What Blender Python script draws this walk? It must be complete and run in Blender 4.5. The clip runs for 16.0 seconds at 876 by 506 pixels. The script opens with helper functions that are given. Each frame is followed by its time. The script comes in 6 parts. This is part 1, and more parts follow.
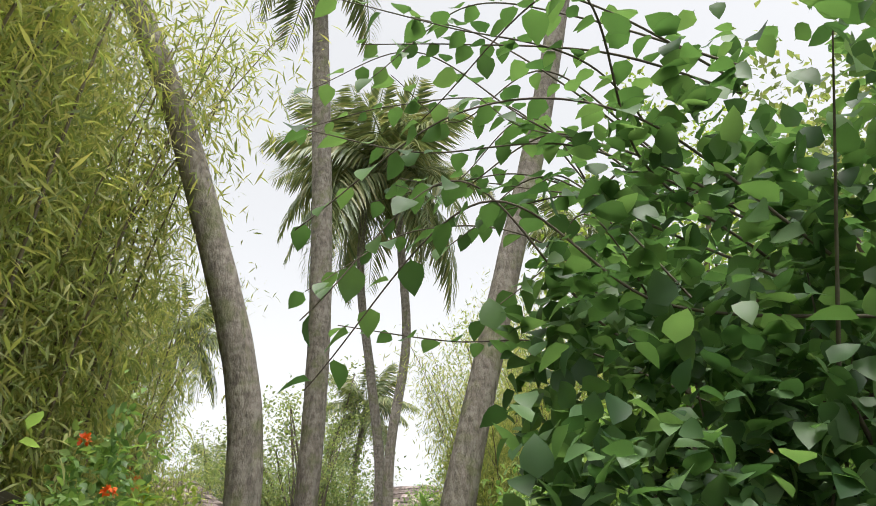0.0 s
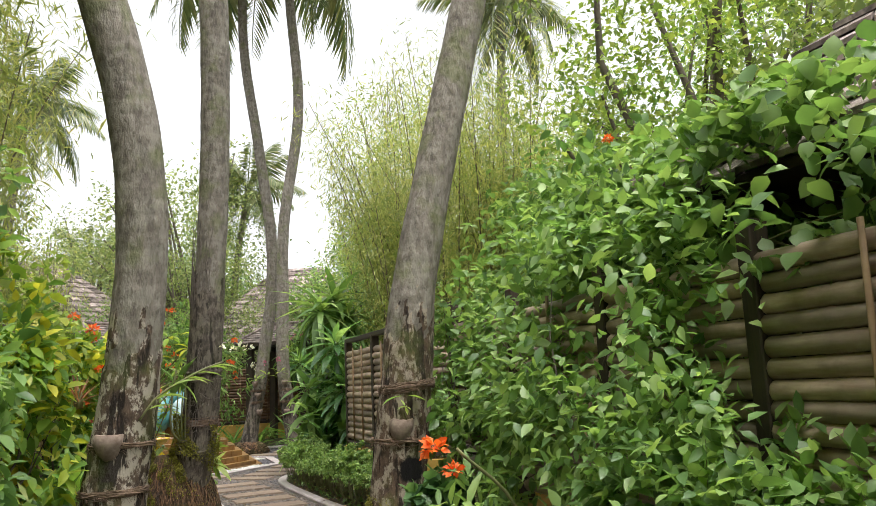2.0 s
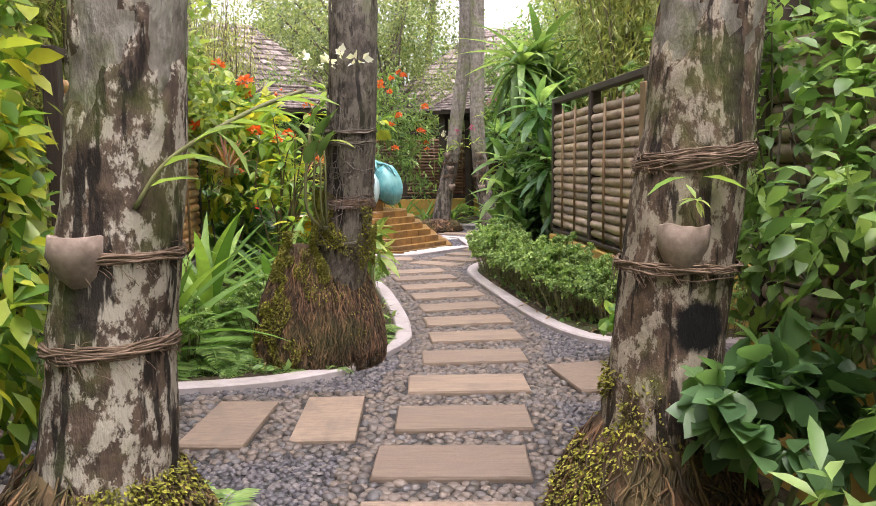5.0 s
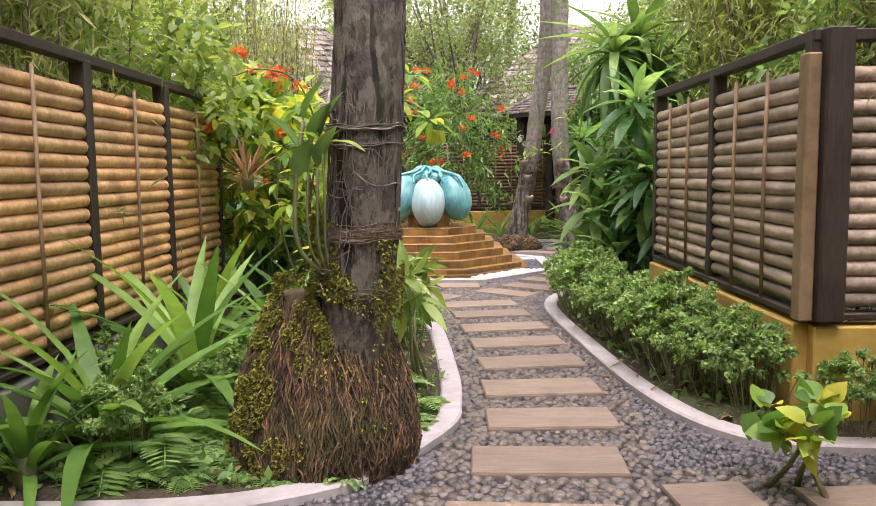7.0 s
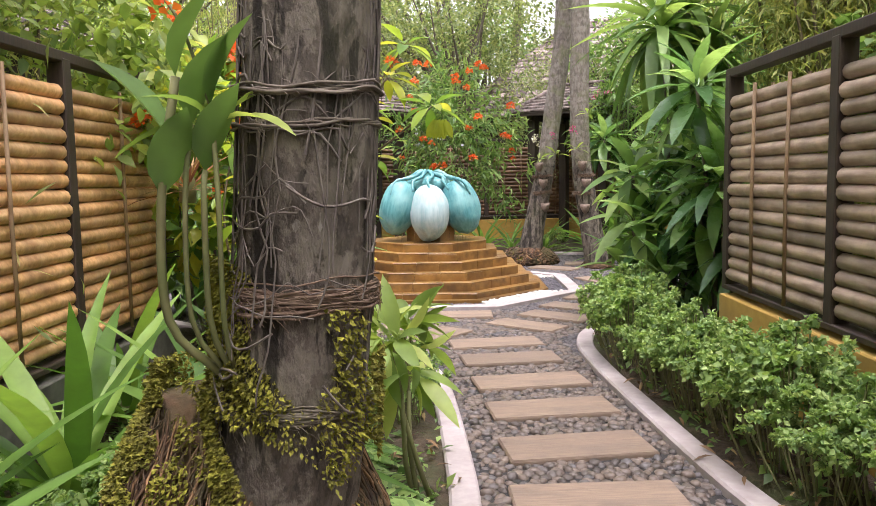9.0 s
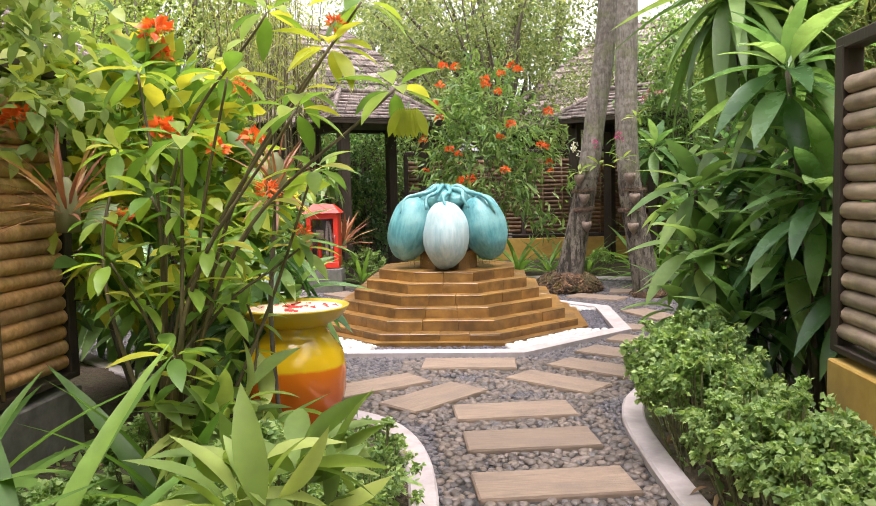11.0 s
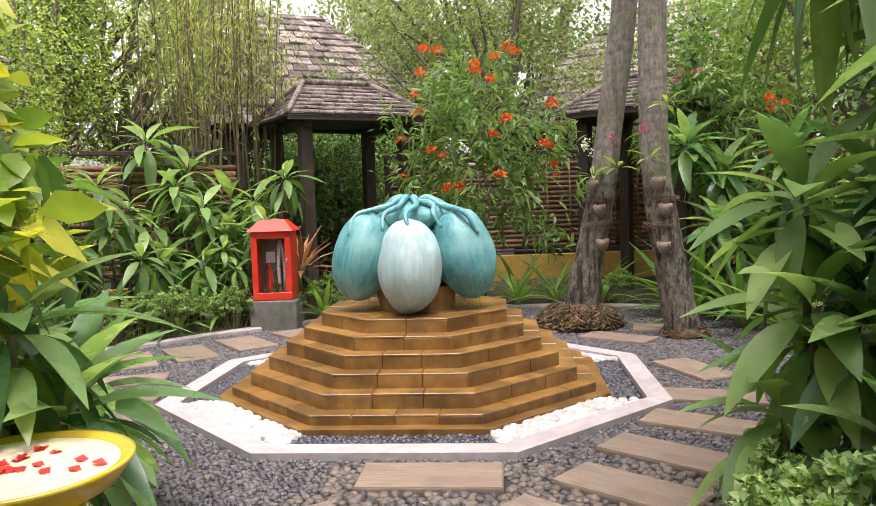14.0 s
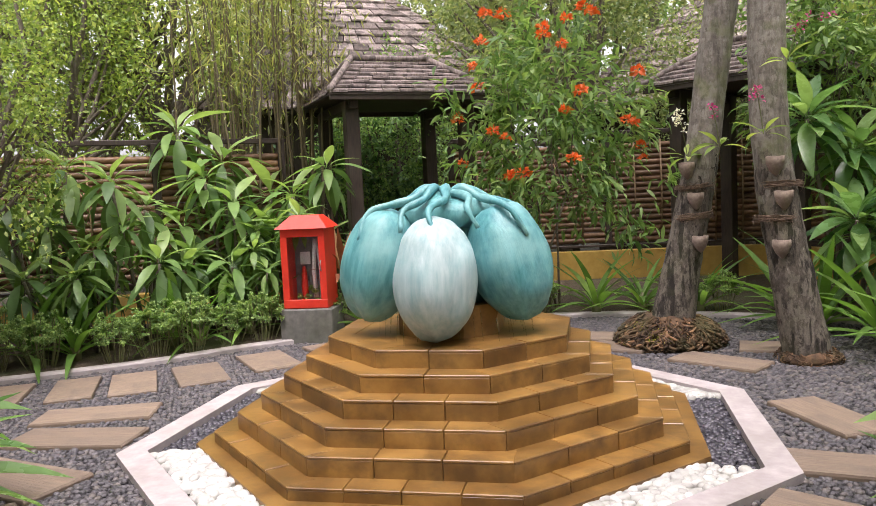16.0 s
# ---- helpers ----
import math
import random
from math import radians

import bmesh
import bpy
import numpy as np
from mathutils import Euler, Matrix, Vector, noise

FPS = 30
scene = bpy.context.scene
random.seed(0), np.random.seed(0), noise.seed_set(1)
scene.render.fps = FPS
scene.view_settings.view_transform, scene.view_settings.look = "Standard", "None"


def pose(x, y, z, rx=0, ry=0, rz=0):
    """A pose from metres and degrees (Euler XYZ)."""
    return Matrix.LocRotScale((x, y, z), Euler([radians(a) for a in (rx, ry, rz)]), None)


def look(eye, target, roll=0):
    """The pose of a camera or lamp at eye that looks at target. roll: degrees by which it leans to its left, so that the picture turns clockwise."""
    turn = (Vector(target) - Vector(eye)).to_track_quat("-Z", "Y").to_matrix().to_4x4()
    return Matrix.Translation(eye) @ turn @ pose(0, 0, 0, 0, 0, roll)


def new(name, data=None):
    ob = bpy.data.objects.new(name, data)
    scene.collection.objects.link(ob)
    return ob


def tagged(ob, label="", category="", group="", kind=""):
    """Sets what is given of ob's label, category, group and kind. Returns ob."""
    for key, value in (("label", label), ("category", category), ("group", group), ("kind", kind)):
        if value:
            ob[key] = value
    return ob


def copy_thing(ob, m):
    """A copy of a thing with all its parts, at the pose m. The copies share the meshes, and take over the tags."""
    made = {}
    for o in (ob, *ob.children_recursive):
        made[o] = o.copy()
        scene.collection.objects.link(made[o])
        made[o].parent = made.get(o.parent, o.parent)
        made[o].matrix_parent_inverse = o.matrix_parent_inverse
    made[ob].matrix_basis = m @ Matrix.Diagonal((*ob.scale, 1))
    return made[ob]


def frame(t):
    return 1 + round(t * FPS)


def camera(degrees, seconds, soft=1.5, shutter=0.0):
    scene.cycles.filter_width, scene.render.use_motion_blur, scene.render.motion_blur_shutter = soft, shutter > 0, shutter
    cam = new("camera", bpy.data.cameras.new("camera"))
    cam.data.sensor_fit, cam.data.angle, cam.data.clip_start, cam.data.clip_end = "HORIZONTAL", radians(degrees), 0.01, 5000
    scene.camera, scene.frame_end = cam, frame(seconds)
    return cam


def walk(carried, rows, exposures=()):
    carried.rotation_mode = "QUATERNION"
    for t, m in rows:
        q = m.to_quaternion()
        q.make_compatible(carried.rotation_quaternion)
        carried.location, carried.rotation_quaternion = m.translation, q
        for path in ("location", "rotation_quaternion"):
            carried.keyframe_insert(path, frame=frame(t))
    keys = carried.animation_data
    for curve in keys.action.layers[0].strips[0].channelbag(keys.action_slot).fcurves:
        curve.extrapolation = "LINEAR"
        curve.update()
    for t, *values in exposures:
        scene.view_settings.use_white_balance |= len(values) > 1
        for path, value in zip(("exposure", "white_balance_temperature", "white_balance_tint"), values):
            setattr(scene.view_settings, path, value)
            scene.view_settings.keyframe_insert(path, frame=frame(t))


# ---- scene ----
cam = camera(59.7, 16.0, 0.75)
PATH = [
    (0, (-0.239, -17.322, 1.399), (0.112, -15.548, 2.252), -0.5),
    (0.5, (-0.308, -16.891, 1.389), (0.233, -15.123, 2.153), -5.3),
    (1, (-0.362, -16.46, 1.35), (0.289, -14.694, 2.028), -3.9),
    (1.5, (-0.399, -16.043, 1.367), (0.308, -14.252, 1.905), -3.0),
    (2, (-0.484, -15.603, 1.384), (0.211, -13.757, 1.719), -2.5),
    (2.5, (-0.491, -15.188, 1.33), (0.111, -13.286, 1.463), -2.4),
    (3, (-0.418, -14.779, 1.323), (0.036, -12.831, 1.291), -2.0),
    (5.5, (0.148, -12.583, 1.358), (0.321, -10.604, 1.127), -0.4),
    (6, (0.213, -12.143, 1.357), (0.363, -10.161, 1.139), -0.3),
    (6.5, (0.268, -11.724, 1.348), (0.328, -9.735, 1.141), -0.6),
    (7, (0.327, -11.329, 1.375), (0.301, -9.34, 1.167), -0.7),
    (7.5, (0.282, -10.905, 1.362), (0.251, -8.916, 1.156), -0.7),
    (8, (0.281, -10.522, 1.362), (0.253, -8.533, 1.16), -0.7),
    (8.5, (0.321, -10.103, 1.368), (0.288, -8.113, 1.17), -0.8),
    (9, (0.293, -9.689, 1.378), (0.261, -7.699, 1.183), -1.0),
    (9.5, (0.359, -9.313, 1.371), (0.318, -7.321, 1.19), -1.0),
    (11.8, (0.6, -7.611, 1.439), (0.412, -5.626, 1.285), -1.4),
    (12, (0.588, -7.468, 1.487), (0.416, -5.482, 1.332), -1.3),
    (12.5, (0.605, -7.103, 1.443), (0.463, -5.114, 1.296), -1.2),
    (13, (0.68, -6.724, 1.444), (0.534, -4.735, 1.299), -1.3),
    (13.5, (0.698, -6.323, 1.455), (0.55, -4.334, 1.307), -1.6),
    (14, (0.746, -5.961, 1.446), (0.572, -3.974, 1.305), -1.9),
    (14.5, (0.864, -5.619, 1.454), (0.654, -3.634, 1.315), -2.0),
    (15, (0.935, -5.231, 1.422), (0.695, -3.251, 1.277), -2.2),
    (15.5, (0.933, -4.903, 1.44), (0.625, -2.933, 1.285), -2.4),
    (16, (0.934, -4.525, 1.445), (0.524, -2.574, 1.284), -2.7),
]
walk(cam, [(t, look(eye, target, roll)) for t, eye, target, roll in PATH], [(0, 1.0, 6500, 10), (1.5, 1.05, 6500, 10), (2, 1.3, 6500, 10), (3, 1.9, 6500, 12), (5.5, 1.78, 6400, 22), (9.5, 1.8, 6400, 22), (12, 1.7, 6550, 18), (14, 1.53, 6550, 18), (16, 1.42, 6500, 20)])

# ---- world, sun, exposure ----
world = bpy.data.worlds.new("sky")
scene.world = world
world.use_nodes = True
wn, wl = world.node_tree.nodes, world.node_tree.links
sky = wn.new("ShaderNodeTexSky")
sky.sky_type = "NISHITA"
sky.sun_disc = False
sky.sun_elevation, sky.sun_rotation = radians(74), radians(169)
sky.dust_density, sky.air_density = 4.0, 1.0
haze = wn.new("ShaderNodeHueSaturation")
haze.inputs["Saturation"].default_value = 0.1
wl.new(sky.outputs[0], haze.inputs["Color"])
wl.new(haze.outputs[0], wn["Background"].inputs[0])
wn["Background"].inputs[1].default_value = 0.15
sun = new("sun", bpy.data.lights.new("sun", "SUN"))
sun.data.energy, sun.data.angle, sun.data.color = 1.5, radians(40), (1.0, 0.95, 0.88)
sun.matrix_world = look((1.5, -8, 30), (0, 0, 0))


# ---- materials ----
def material(name, rough=0.6, metal=0.0, spec=0.5):
    m = bpy.data.materials.new(name)
    m.use_nodes = True
    nt = m.node_tree
    b = nt.nodes["Principled BSDF"]
    b.inputs["Roughness"].default_value = rough
    b.inputs["Metallic"].default_value = metal
    b.inputs["Specular IOR Level"].default_value = spec
    return m, nt, b


def ramp(nt, fac, cols, stops=None):
    r = nt.nodes.new("ShaderNodeValToRGB")
    el = r.color_ramp.elements
    while len(el) < len(cols):
        el.new(0.5)
    for i, c in enumerate(cols):
        el[i].position = stops[i] if stops else i / (len(cols) - 1)
        el[i].color = (*c, 1)
    nt.links.new(fac, r.inputs[0])
    return r.outputs[0]


def noise_tex(nt, scale, detail=4.0, stretch=None, rough=0.55, world_space=False):
    n = nt.nodes.new("ShaderNodeTexNoise")
    n.inputs["Scale"].default_value, n.inputs["Detail"].default_value, n.inputs["Roughness"].default_value = scale, detail, rough
    if world_space:
        src = nt.nodes.new("ShaderNodeNewGeometry").outputs["Position"]
    else:
        src = nt.nodes.new("ShaderNodeTexCoord").outputs["Object"]
    if stretch:
        mp = nt.nodes.new("ShaderNodeMapping")
        mp.inputs["Scale"].default_value = stretch
        nt.links.new(src, mp.inputs[0])
        src = mp.outputs[0]
    nt.links.new(src, n.inputs["Vector"])
    return n.outputs["Fac"]


def mix_rgb(nt, fac, a, b, mode="MIX"):
    m = nt.nodes.new("ShaderNodeMix")
    m.data_type, m.blend_type = "RGBA", mode
    for sock, v in ((m.inputs[0], fac), (m.inputs[6], a), (m.inputs[7], b)):
        if isinstance(v, (int, float)):
            sock.default_value = v
        elif isinstance(v, tuple):
            sock.default_value = (*v, 1)
        else:
            nt.links.new(v, sock)
    return m.outputs[2]


def bump(nt, b, height, strength=0.3, dist=0.01):
    n = nt.nodes.new("ShaderNodeBump")
    n.inputs["Strength"].default_value, n.inputs["Distance"].default_value = strength, dist
    nt.links.new(height, n.inputs["Height"])
    nt.links.new(n.outputs[0], b.inputs["Normal"])


def rough_by(nt, b, fac, lo, hi):
    r = nt.nodes.new("ShaderNodeMapRange")
    r.inputs[3].default_value, r.inputs[4].default_value = lo, hi
    nt.links.new(fac, r.inputs[0])
    nt.links.new(r.outputs[0], b.inputs["Roughness"])


def surface(name, cols, grain=20.0, stain=2.0, stain_col=None, stain_amt=0.4, rough=(0.5, 0.8), relief=0.3, depth=0.006,
            stretch=None, vary=None, vary_cols=None, metal=0.0, world_space=False, spec=0.5, edge=(0.45, 0.68)):
    m, nt, b = material(name, rough[1], metal, spec)
    g = noise_tex(nt, grain, 6, stretch, 0.6, world_space)
    col = ramp(nt, g, cols, [0.3 + 0.4 * i / max(1, len(cols) - 1) for i in range(len(cols))] if len(cols) > 1 else None)
    if vary:
        if vary == "island":
            v = nt.nodes.new("ShaderNodeNewGeometry").outputs["Random Per Island"]
        else:
            v = nt.nodes.new("ShaderNodeObjectInfo").outputs["Random"]
        col = mix_rgb(nt, 1.0, col, ramp(nt, v, vary_cols), "MULTIPLY")
    if stain_col:
        s = noise_tex(nt, stain, 5, None, 0.6, world_space)
        f = ramp(nt, s, [(0, 0, 0), (stain_amt,) * 3], list(edge))
        col = mix_rgb(nt, f, col, stain_col)
    nt.links.new(col, b.inputs["Base Color"])
    rough_by(nt, b, g, rough[0], rough[1])
    bump(nt, b, g, relief, depth)
    return m


def leaf_material(name, cols, rough=0.42, glow=0.4, vein=0.0):
    m, nt, b = material(name, rough, 0.0, 0.6)
    isl = nt.nodes.new("ShaderNodeNewGeometry").outputs["Random Per Island"]
    col = ramp(nt, isl, cols)
    g = noise_tex(nt, 9.0, 3)
    col = mix_rgb(nt, 0.5, col, ramp(nt, g, [(0.62, 0.62, 0.55), (1.25, 1.25, 1.1)], [0.3, 0.7]), "MULTIPLY")
    nt.links.new(col, b.inputs["Base Color"])
    rough_by(nt, b, g, rough - 0.08, rough + 0.14)
    t = nt.nodes.new("ShaderNodeBsdfTranslucent")
    nt.links.new(mix_rgb(nt, 1.0, col, (1.4, 1.42, 0.8), "MULTIPLY"), t.inputs[0])
    mx = nt.nodes.new("ShaderNodeMixShader")
    mx.inputs[0].default_value = glow
    nt.links.new(b.outputs[0], mx.inputs[1])
    nt.links.new(t.outputs[0], mx.inputs[2])
    nt.links.new(mx.outputs[0], nt.nodes["Material Output"].inputs[0])
    bump(nt, b, g, 0.15, 0.004)
    return m


def glass_material(name):
    m, nt, b = material(name, 0.05, 0.0, 0.5)
    b.inputs["Transmission Weight"].default_value = 1.0
    b.inputs["Base Color"].default_value = (0.9, 0.95, 0.95, 1)
    b.inputs["IOR"].default_value = 1.2
    return m


M_SOIL = surface("soil", [(0.035, 0.024, 0.016), (0.10, 0.07, 0.045)], 30, 1.5, (0.06, 0.09, 0.025), 0.7, (0.8, 1.0), 0.8, 0.03)
M_BED = surface("pebble_mortar", [(0.012, 0.011, 0.011), (0.035, 0.033, 0.033)], 40, 2, None, 0, (0.7, 0.95), 0.5, 0.01)
M_PEB = surface("grey_pebble", [(0.6, 0.6, 0.62), (1.0, 1.0, 1.0)], 25, 1, None, 0, (0.38, 0.7), 0.1, 0.002, None, "island",
                [(0.05, 0.046, 0.052), (0.088, 0.08, 0.09), (0.125, 0.112, 0.118), (0.17, 0.145, 0.135)])
M_PEBB = surface("brown_pebble", [(0.6, 0.6, 0.6), (1.0, 1.0, 1.0)], 25, 1, None, 0, (0.4, 0.7), 0.1, 0.002, None, "island",
                 [(0.065, 0.053, 0.048), (0.125, 0.098, 0.083), (0.185, 0.142, 0.115), (0.1, 0.092, 0.094)])
M_PEBW = surface("white_pebble", [(0.7, 0.69, 0.67), (1.0, 1.0, 1.0)], 20, 1, None, 0, (0.4, 0.65), 0.1, 0.002, None, "island", [(0.42, 0.41, 0.39), (0.62, 0.61, 0.59)])
M_PEBD = surface("dark_pebble", [(0.6, 0.6, 0.62), (1.0, 1.0, 1.0)], 20, 1, None, 0, (0.25, 0.5), 0.1, 0.002, None, "island",
                 [(0.035, 0.033, 0.045), (0.1, 0.09, 0.11)])
M_SLAB = surface("sandstone_slab", [(0.165, 0.12, 0.09), (0.285, 0.22, 0.165)], 5, 2.2, (0.15, 0.11, 0.088), 0.75, (0.55, 0.85), 0.6, 0.01, (0.7, 6, 1), "object", [(0.68, 0.66, 0.66), (0.95, 0.92, 0.9), (1.12, 1.08, 1.05)])
M_KERB = surface("white_kerb", [(0.34, 0.295, 0.295), (0.46, 0.41, 0.41)], 14, 1.7, (0.24, 0.21, 0.18), 0.5, (0.6, 0.9), 0.25, 0.004)
M_WALL = surface("ochre_plaster", [(0.46, 0.28, 0.055), (0.56, 0.36, 0.09)], 12, 1.4, (0.26, 0.19, 0.07), 0.6, (0.7, 0.9), 0.3, 0.006, None, None, None, 0, True)
M_BAMG = surface("golden_bamboo", [(0.5, 0.27, 0.11), (0.78, 0.52, 0.28)], 5, 4, (0.2, 0.095, 0.045), 0.6, (0.28, 0.5), 0.15, 0.003,
                 (0.7, 6, 6), "object", [(0.62, 0.6, 0.62), (1.0, 0.98, 0.95), (1.15, 1.05, 0.95)], 0, True)
M_BAMB = surface("weathered_bamboo", [(0.29, 0.205, 0.15), (0.54, 0.43, 0.34)], 5, 4, (0.09, 0.065, 0.05), 0.5, (0.4, 0.65), 0.2, 0.003,
                 (6, 0.8, 6), "object", [(0.65, 0.65, 0.66), (1.0, 0.98, 0.96), (1.2, 1.18, 1.15)], 0, True)
M_BAMR = surface("brown_bamboo", [(0.11, 0.055, 0.026), (0.25, 0.14, 0.07)], 5, 4, (0.08, 0.045, 0.025), 0.5, (0.4, 0.6), 0.2, 0.003,
                 (3, 3, 6), "object", [(0.6, 0.58, 0.58), (1.0, 0.98, 0.96), (1.25, 1.18, 1.1)], 0, True)
M_DARKW = surface("dark_stained_wood", [(0.018, 0.011, 0.008), (0.055, 0.035, 0.025)], 6, 2, (0.09, 0.07, 0.05), 0.4, (0.45, 0.75), 0.3, 0.004, (12, 12, 1))
M_CANE = surface("brown_cane", [(0.2, 0.12, 0.06), (0.33, 0.22, 0.12)], 10, 3, (0.1, 0.07, 0.04), 0.5, (0.5, 0.8), 0.2, 0.003)
M_SHING = surface("wood_shingle", [(0.12, 0.095, 0.085), (0.34, 0.29, 0.27)], 9, 6, (0.04, 0.035, 0.028), 0.7, (0.7, 0.95), 0.7, 0.01, (8, 1.5, 1), "island", [(0.5, 0.46, 0.45), (1.0, 0.95, 0.95), (1.9, 1.85, 1.9)], edge=(0.5, 0.6))
M_TILE = surface("ochre_stone_tile", [(0.165, 0.082, 0.022), (0.31, 0.175, 0.052)], 6, 5, (0.08, 0.042, 0.016), 0.75, (0.2, 0.5), 0.3, 0.005, None, "object", [(0.7, 0.66, 0.6), (1.0, 0.97, 0.9), (1.2, 1.14, 1.0)], 0, True)
M_TEAL = surface("teal_patina", [(0.045, 0.21, 0.225), (0.14, 0.38, 0.385)], 5, 3.5, (0.26, 0.47, 0.46), 0.7, (0.3, 0.55), 0.4, 0.01, (6, 6, 0.8), "object", [(0.85, 0.9, 0.95), (1.1, 1.05, 1.05)])
M_PALE = surface("pale_patina", [(0.27, 0.40, 0.42), (0.48, 0.57, 0.575)], 5, 3, (0.19, 0.37, 0.40), 0.6, (0.32, 0.55), 0.4, 0.01, (6, 6, 0.8))
M_RED = surface("red_paint", [(0.58, 0.028, 0.015), (0.70, 0.05, 0.025)], 8, 3, (0.36, 0.03, 0.02), 0.4, (0.28, 0.45), 0.1, 0.002)
M_GREYC = surface("grey_concrete", [(0.10, 0.095, 0.09), (0.2, 0.19, 0.17)], 12, 2, (0.06, 0.07, 0.04), 0.6, (0.7, 0.9), 0.3, 0.005)
M_WHITE = surface("white_card", [(0.7, 0.7, 0.68), (0.8, 0.8, 0.8)], 10, 3, None, 0, (0.4, 0.6), 0.05, 0.001)
M_DARK = surface("dark_interior", [(0.16, 0.165, 0.16), (0.28, 0.28, 0.27)], 10, 3, None, 0, (0.5, 0.7), 0.05, 0.001)


def bark_material(name, dark, light, lichen, lichen_amt, streak=0.6, rings=0.0, moss=0.0, char=None):
    """Palm bark: fine fibre, ring scars, pale lichen patches, dark drip streaks, a little moss and perhaps one charred
    hollow, its char and inner shade painted as a black spot.
    """
    m, nt, b = material(name, 0.9, 0.0, 0.3)
    fine = noise_tex(nt, 26, 6, (1, 1, 0.45), 0.65)
    col = ramp(nt, fine, [dark, light], [0.32, 0.68])
    broad = noise_tex(nt, 15, 8, (1, 1, 0.6), 0.72)
    col = mix_rgb(nt, ramp(nt, broad, [(0, 0, 0), (lichen_amt,) * 3], [0.49, 0.54]), col, lichen)
    drip = noise_tex(nt, 13, 5, (1, 1, 0.16), 0.6)
    col = mix_rgb(nt, ramp(nt, drip, [(0, 0, 0), (streak,) * 3], [0.545, 0.585]), col, tuple(c * 0.45 for c in dark))
    height = fine
    if rings:
        tc = nt.nodes.new("ShaderNodeTexCoord")
        w = nt.nodes.new("ShaderNodeTexWave")
        w.bands_direction = "Z"
        w.inputs["Scale"].default_value, w.inputs["Distortion"].default_value, w.inputs["Detail"].default_value = 3.1, 5.0, 4.0
        w.inputs["Detail Scale"].default_value = 1.2
        nt.links.new(tc.outputs["Object"], w.inputs["Vector"])
        col = mix_rgb(nt, rings, col, ramp(nt, w.outputs["Fac"], [(0.7, 0.68, 0.65), (1.1, 1.1, 1.08)], [0.0, 0.45]), "MULTIPLY")
        height = mix_rgb(nt, 0.08, fine, w.outputs["Fac"])
    if moss:
        col = mix_rgb(nt, ramp(nt, noise_tex(nt, 4, 6), [(0, 0, 0), (moss,) * 3], [0.52, 0.64]), col, (0.12, 0.15, 0.03))
    # burnt hole: char and the shade inside it are coloured black, nothing is sunk
    if char:
        tc = nt.nodes.new("ShaderNodeTexCoord")
        dist = nt.nodes.new("ShaderNodeVectorMath")
        dist.operation = "DISTANCE"
        dist.inputs[1].default_value = char
        nt.links.new(tc.outputs["Object"], dist.inputs[0])
        wob = nt.nodes.new("ShaderNodeMath")
        wob.operation = "MULTIPLY_ADD"
        wob.inputs[1].default_value = 0.1
        nt.links.new(broad, wob.inputs[0])
        nt.links.new(dist.outputs["Value"], wob.inputs[2])
        col = mix_rgb(nt, ramp(nt, wob.outputs[0], [(1, 1, 1), (0, 0, 0)], [0.125, 0.15]), col, (0.006, 0.005, 0.005))
    nt.links.new(col, b.inputs["Base Color"])
    rough_by(nt, b, fine, 0.75, 0.98)
    bump(nt, b, height, 0.9, 0.02)
    return m


M_PALM = bark_material("palm_bark", (0.11, 0.095, 0.08), (0.25, 0.22, 0.19), (0.33, 0.31, 0.27), 0.45, 0.3, 0.28, 0.4)
M_PALMB = bark_material("blotched_palm_bark", (0.03, 0.02, 0.015), (0.13, 0.09, 0.065), (0.45, 0.4, 0.335), 0.8, 0.95, 0.0, 0.3)
M_PALMC = bark_material("charred_palm_bark", (0.035, 0.023, 0.016), (0.15, 0.1, 0.07), (0.38, 0.325, 0.26), 0.75, 0.93, 0.0, 0.35, (1.09, -10.78, 0.84))
M_BARKD = bark_material("dark_palm_bark", (0.028, 0.023, 0.02), (0.15, 0.125, 0.103), (0.26, 0.225, 0.185), 0.45, 0.8, 0.0, 0.1)
M_VINE = surface("pale_vine", [(0.07, 0.056, 0.048), (0.2, 0.17, 0.145)], 20, 5, None, 0, (0.7, 0.9), 0.2, 0.003)
M_ROOT = surface("root_fibre", [(0.03, 0.018, 0.011), (0.12, 0.075, 0.045)], 14, 3, (0.07, 0.08, 0.02), 0.5, (0.8, 1.0), 0.8, 0.015, None, "island", [(0.4, 0.36, 0.32), (0.9, 0.85, 0.8), (1.4, 1.25, 1.1), (3.4, 3.0, 2.6)])
M_MOSS = surface("moss", [(0.15, 0.15, 0.015), (0.36, 0.34, 0.04)], 30, 5, (0.09, 0.07, 0.025), 0.4, (0.85, 1.0), 1.0, 0.02, None, "island", [(0.5, 0.5, 0.5), (1.1, 1.1, 1.0)])
M_ROPE = surface("coir_rope", [(0.09, 0.058, 0.038), (0.22, 0.15, 0.105)], 40, 5, None, 0, (0.8, 1.0), 0.6, 0.006)
M_BARK = surface("grey_bark", [(0.085, 0.065, 0.05), (0.2, 0.165, 0.135)], 12, 3, (0.09, 0.1, 0.05), 0.4, (0.75, 0.95), 0.5, 0.01, (2, 2, 1))
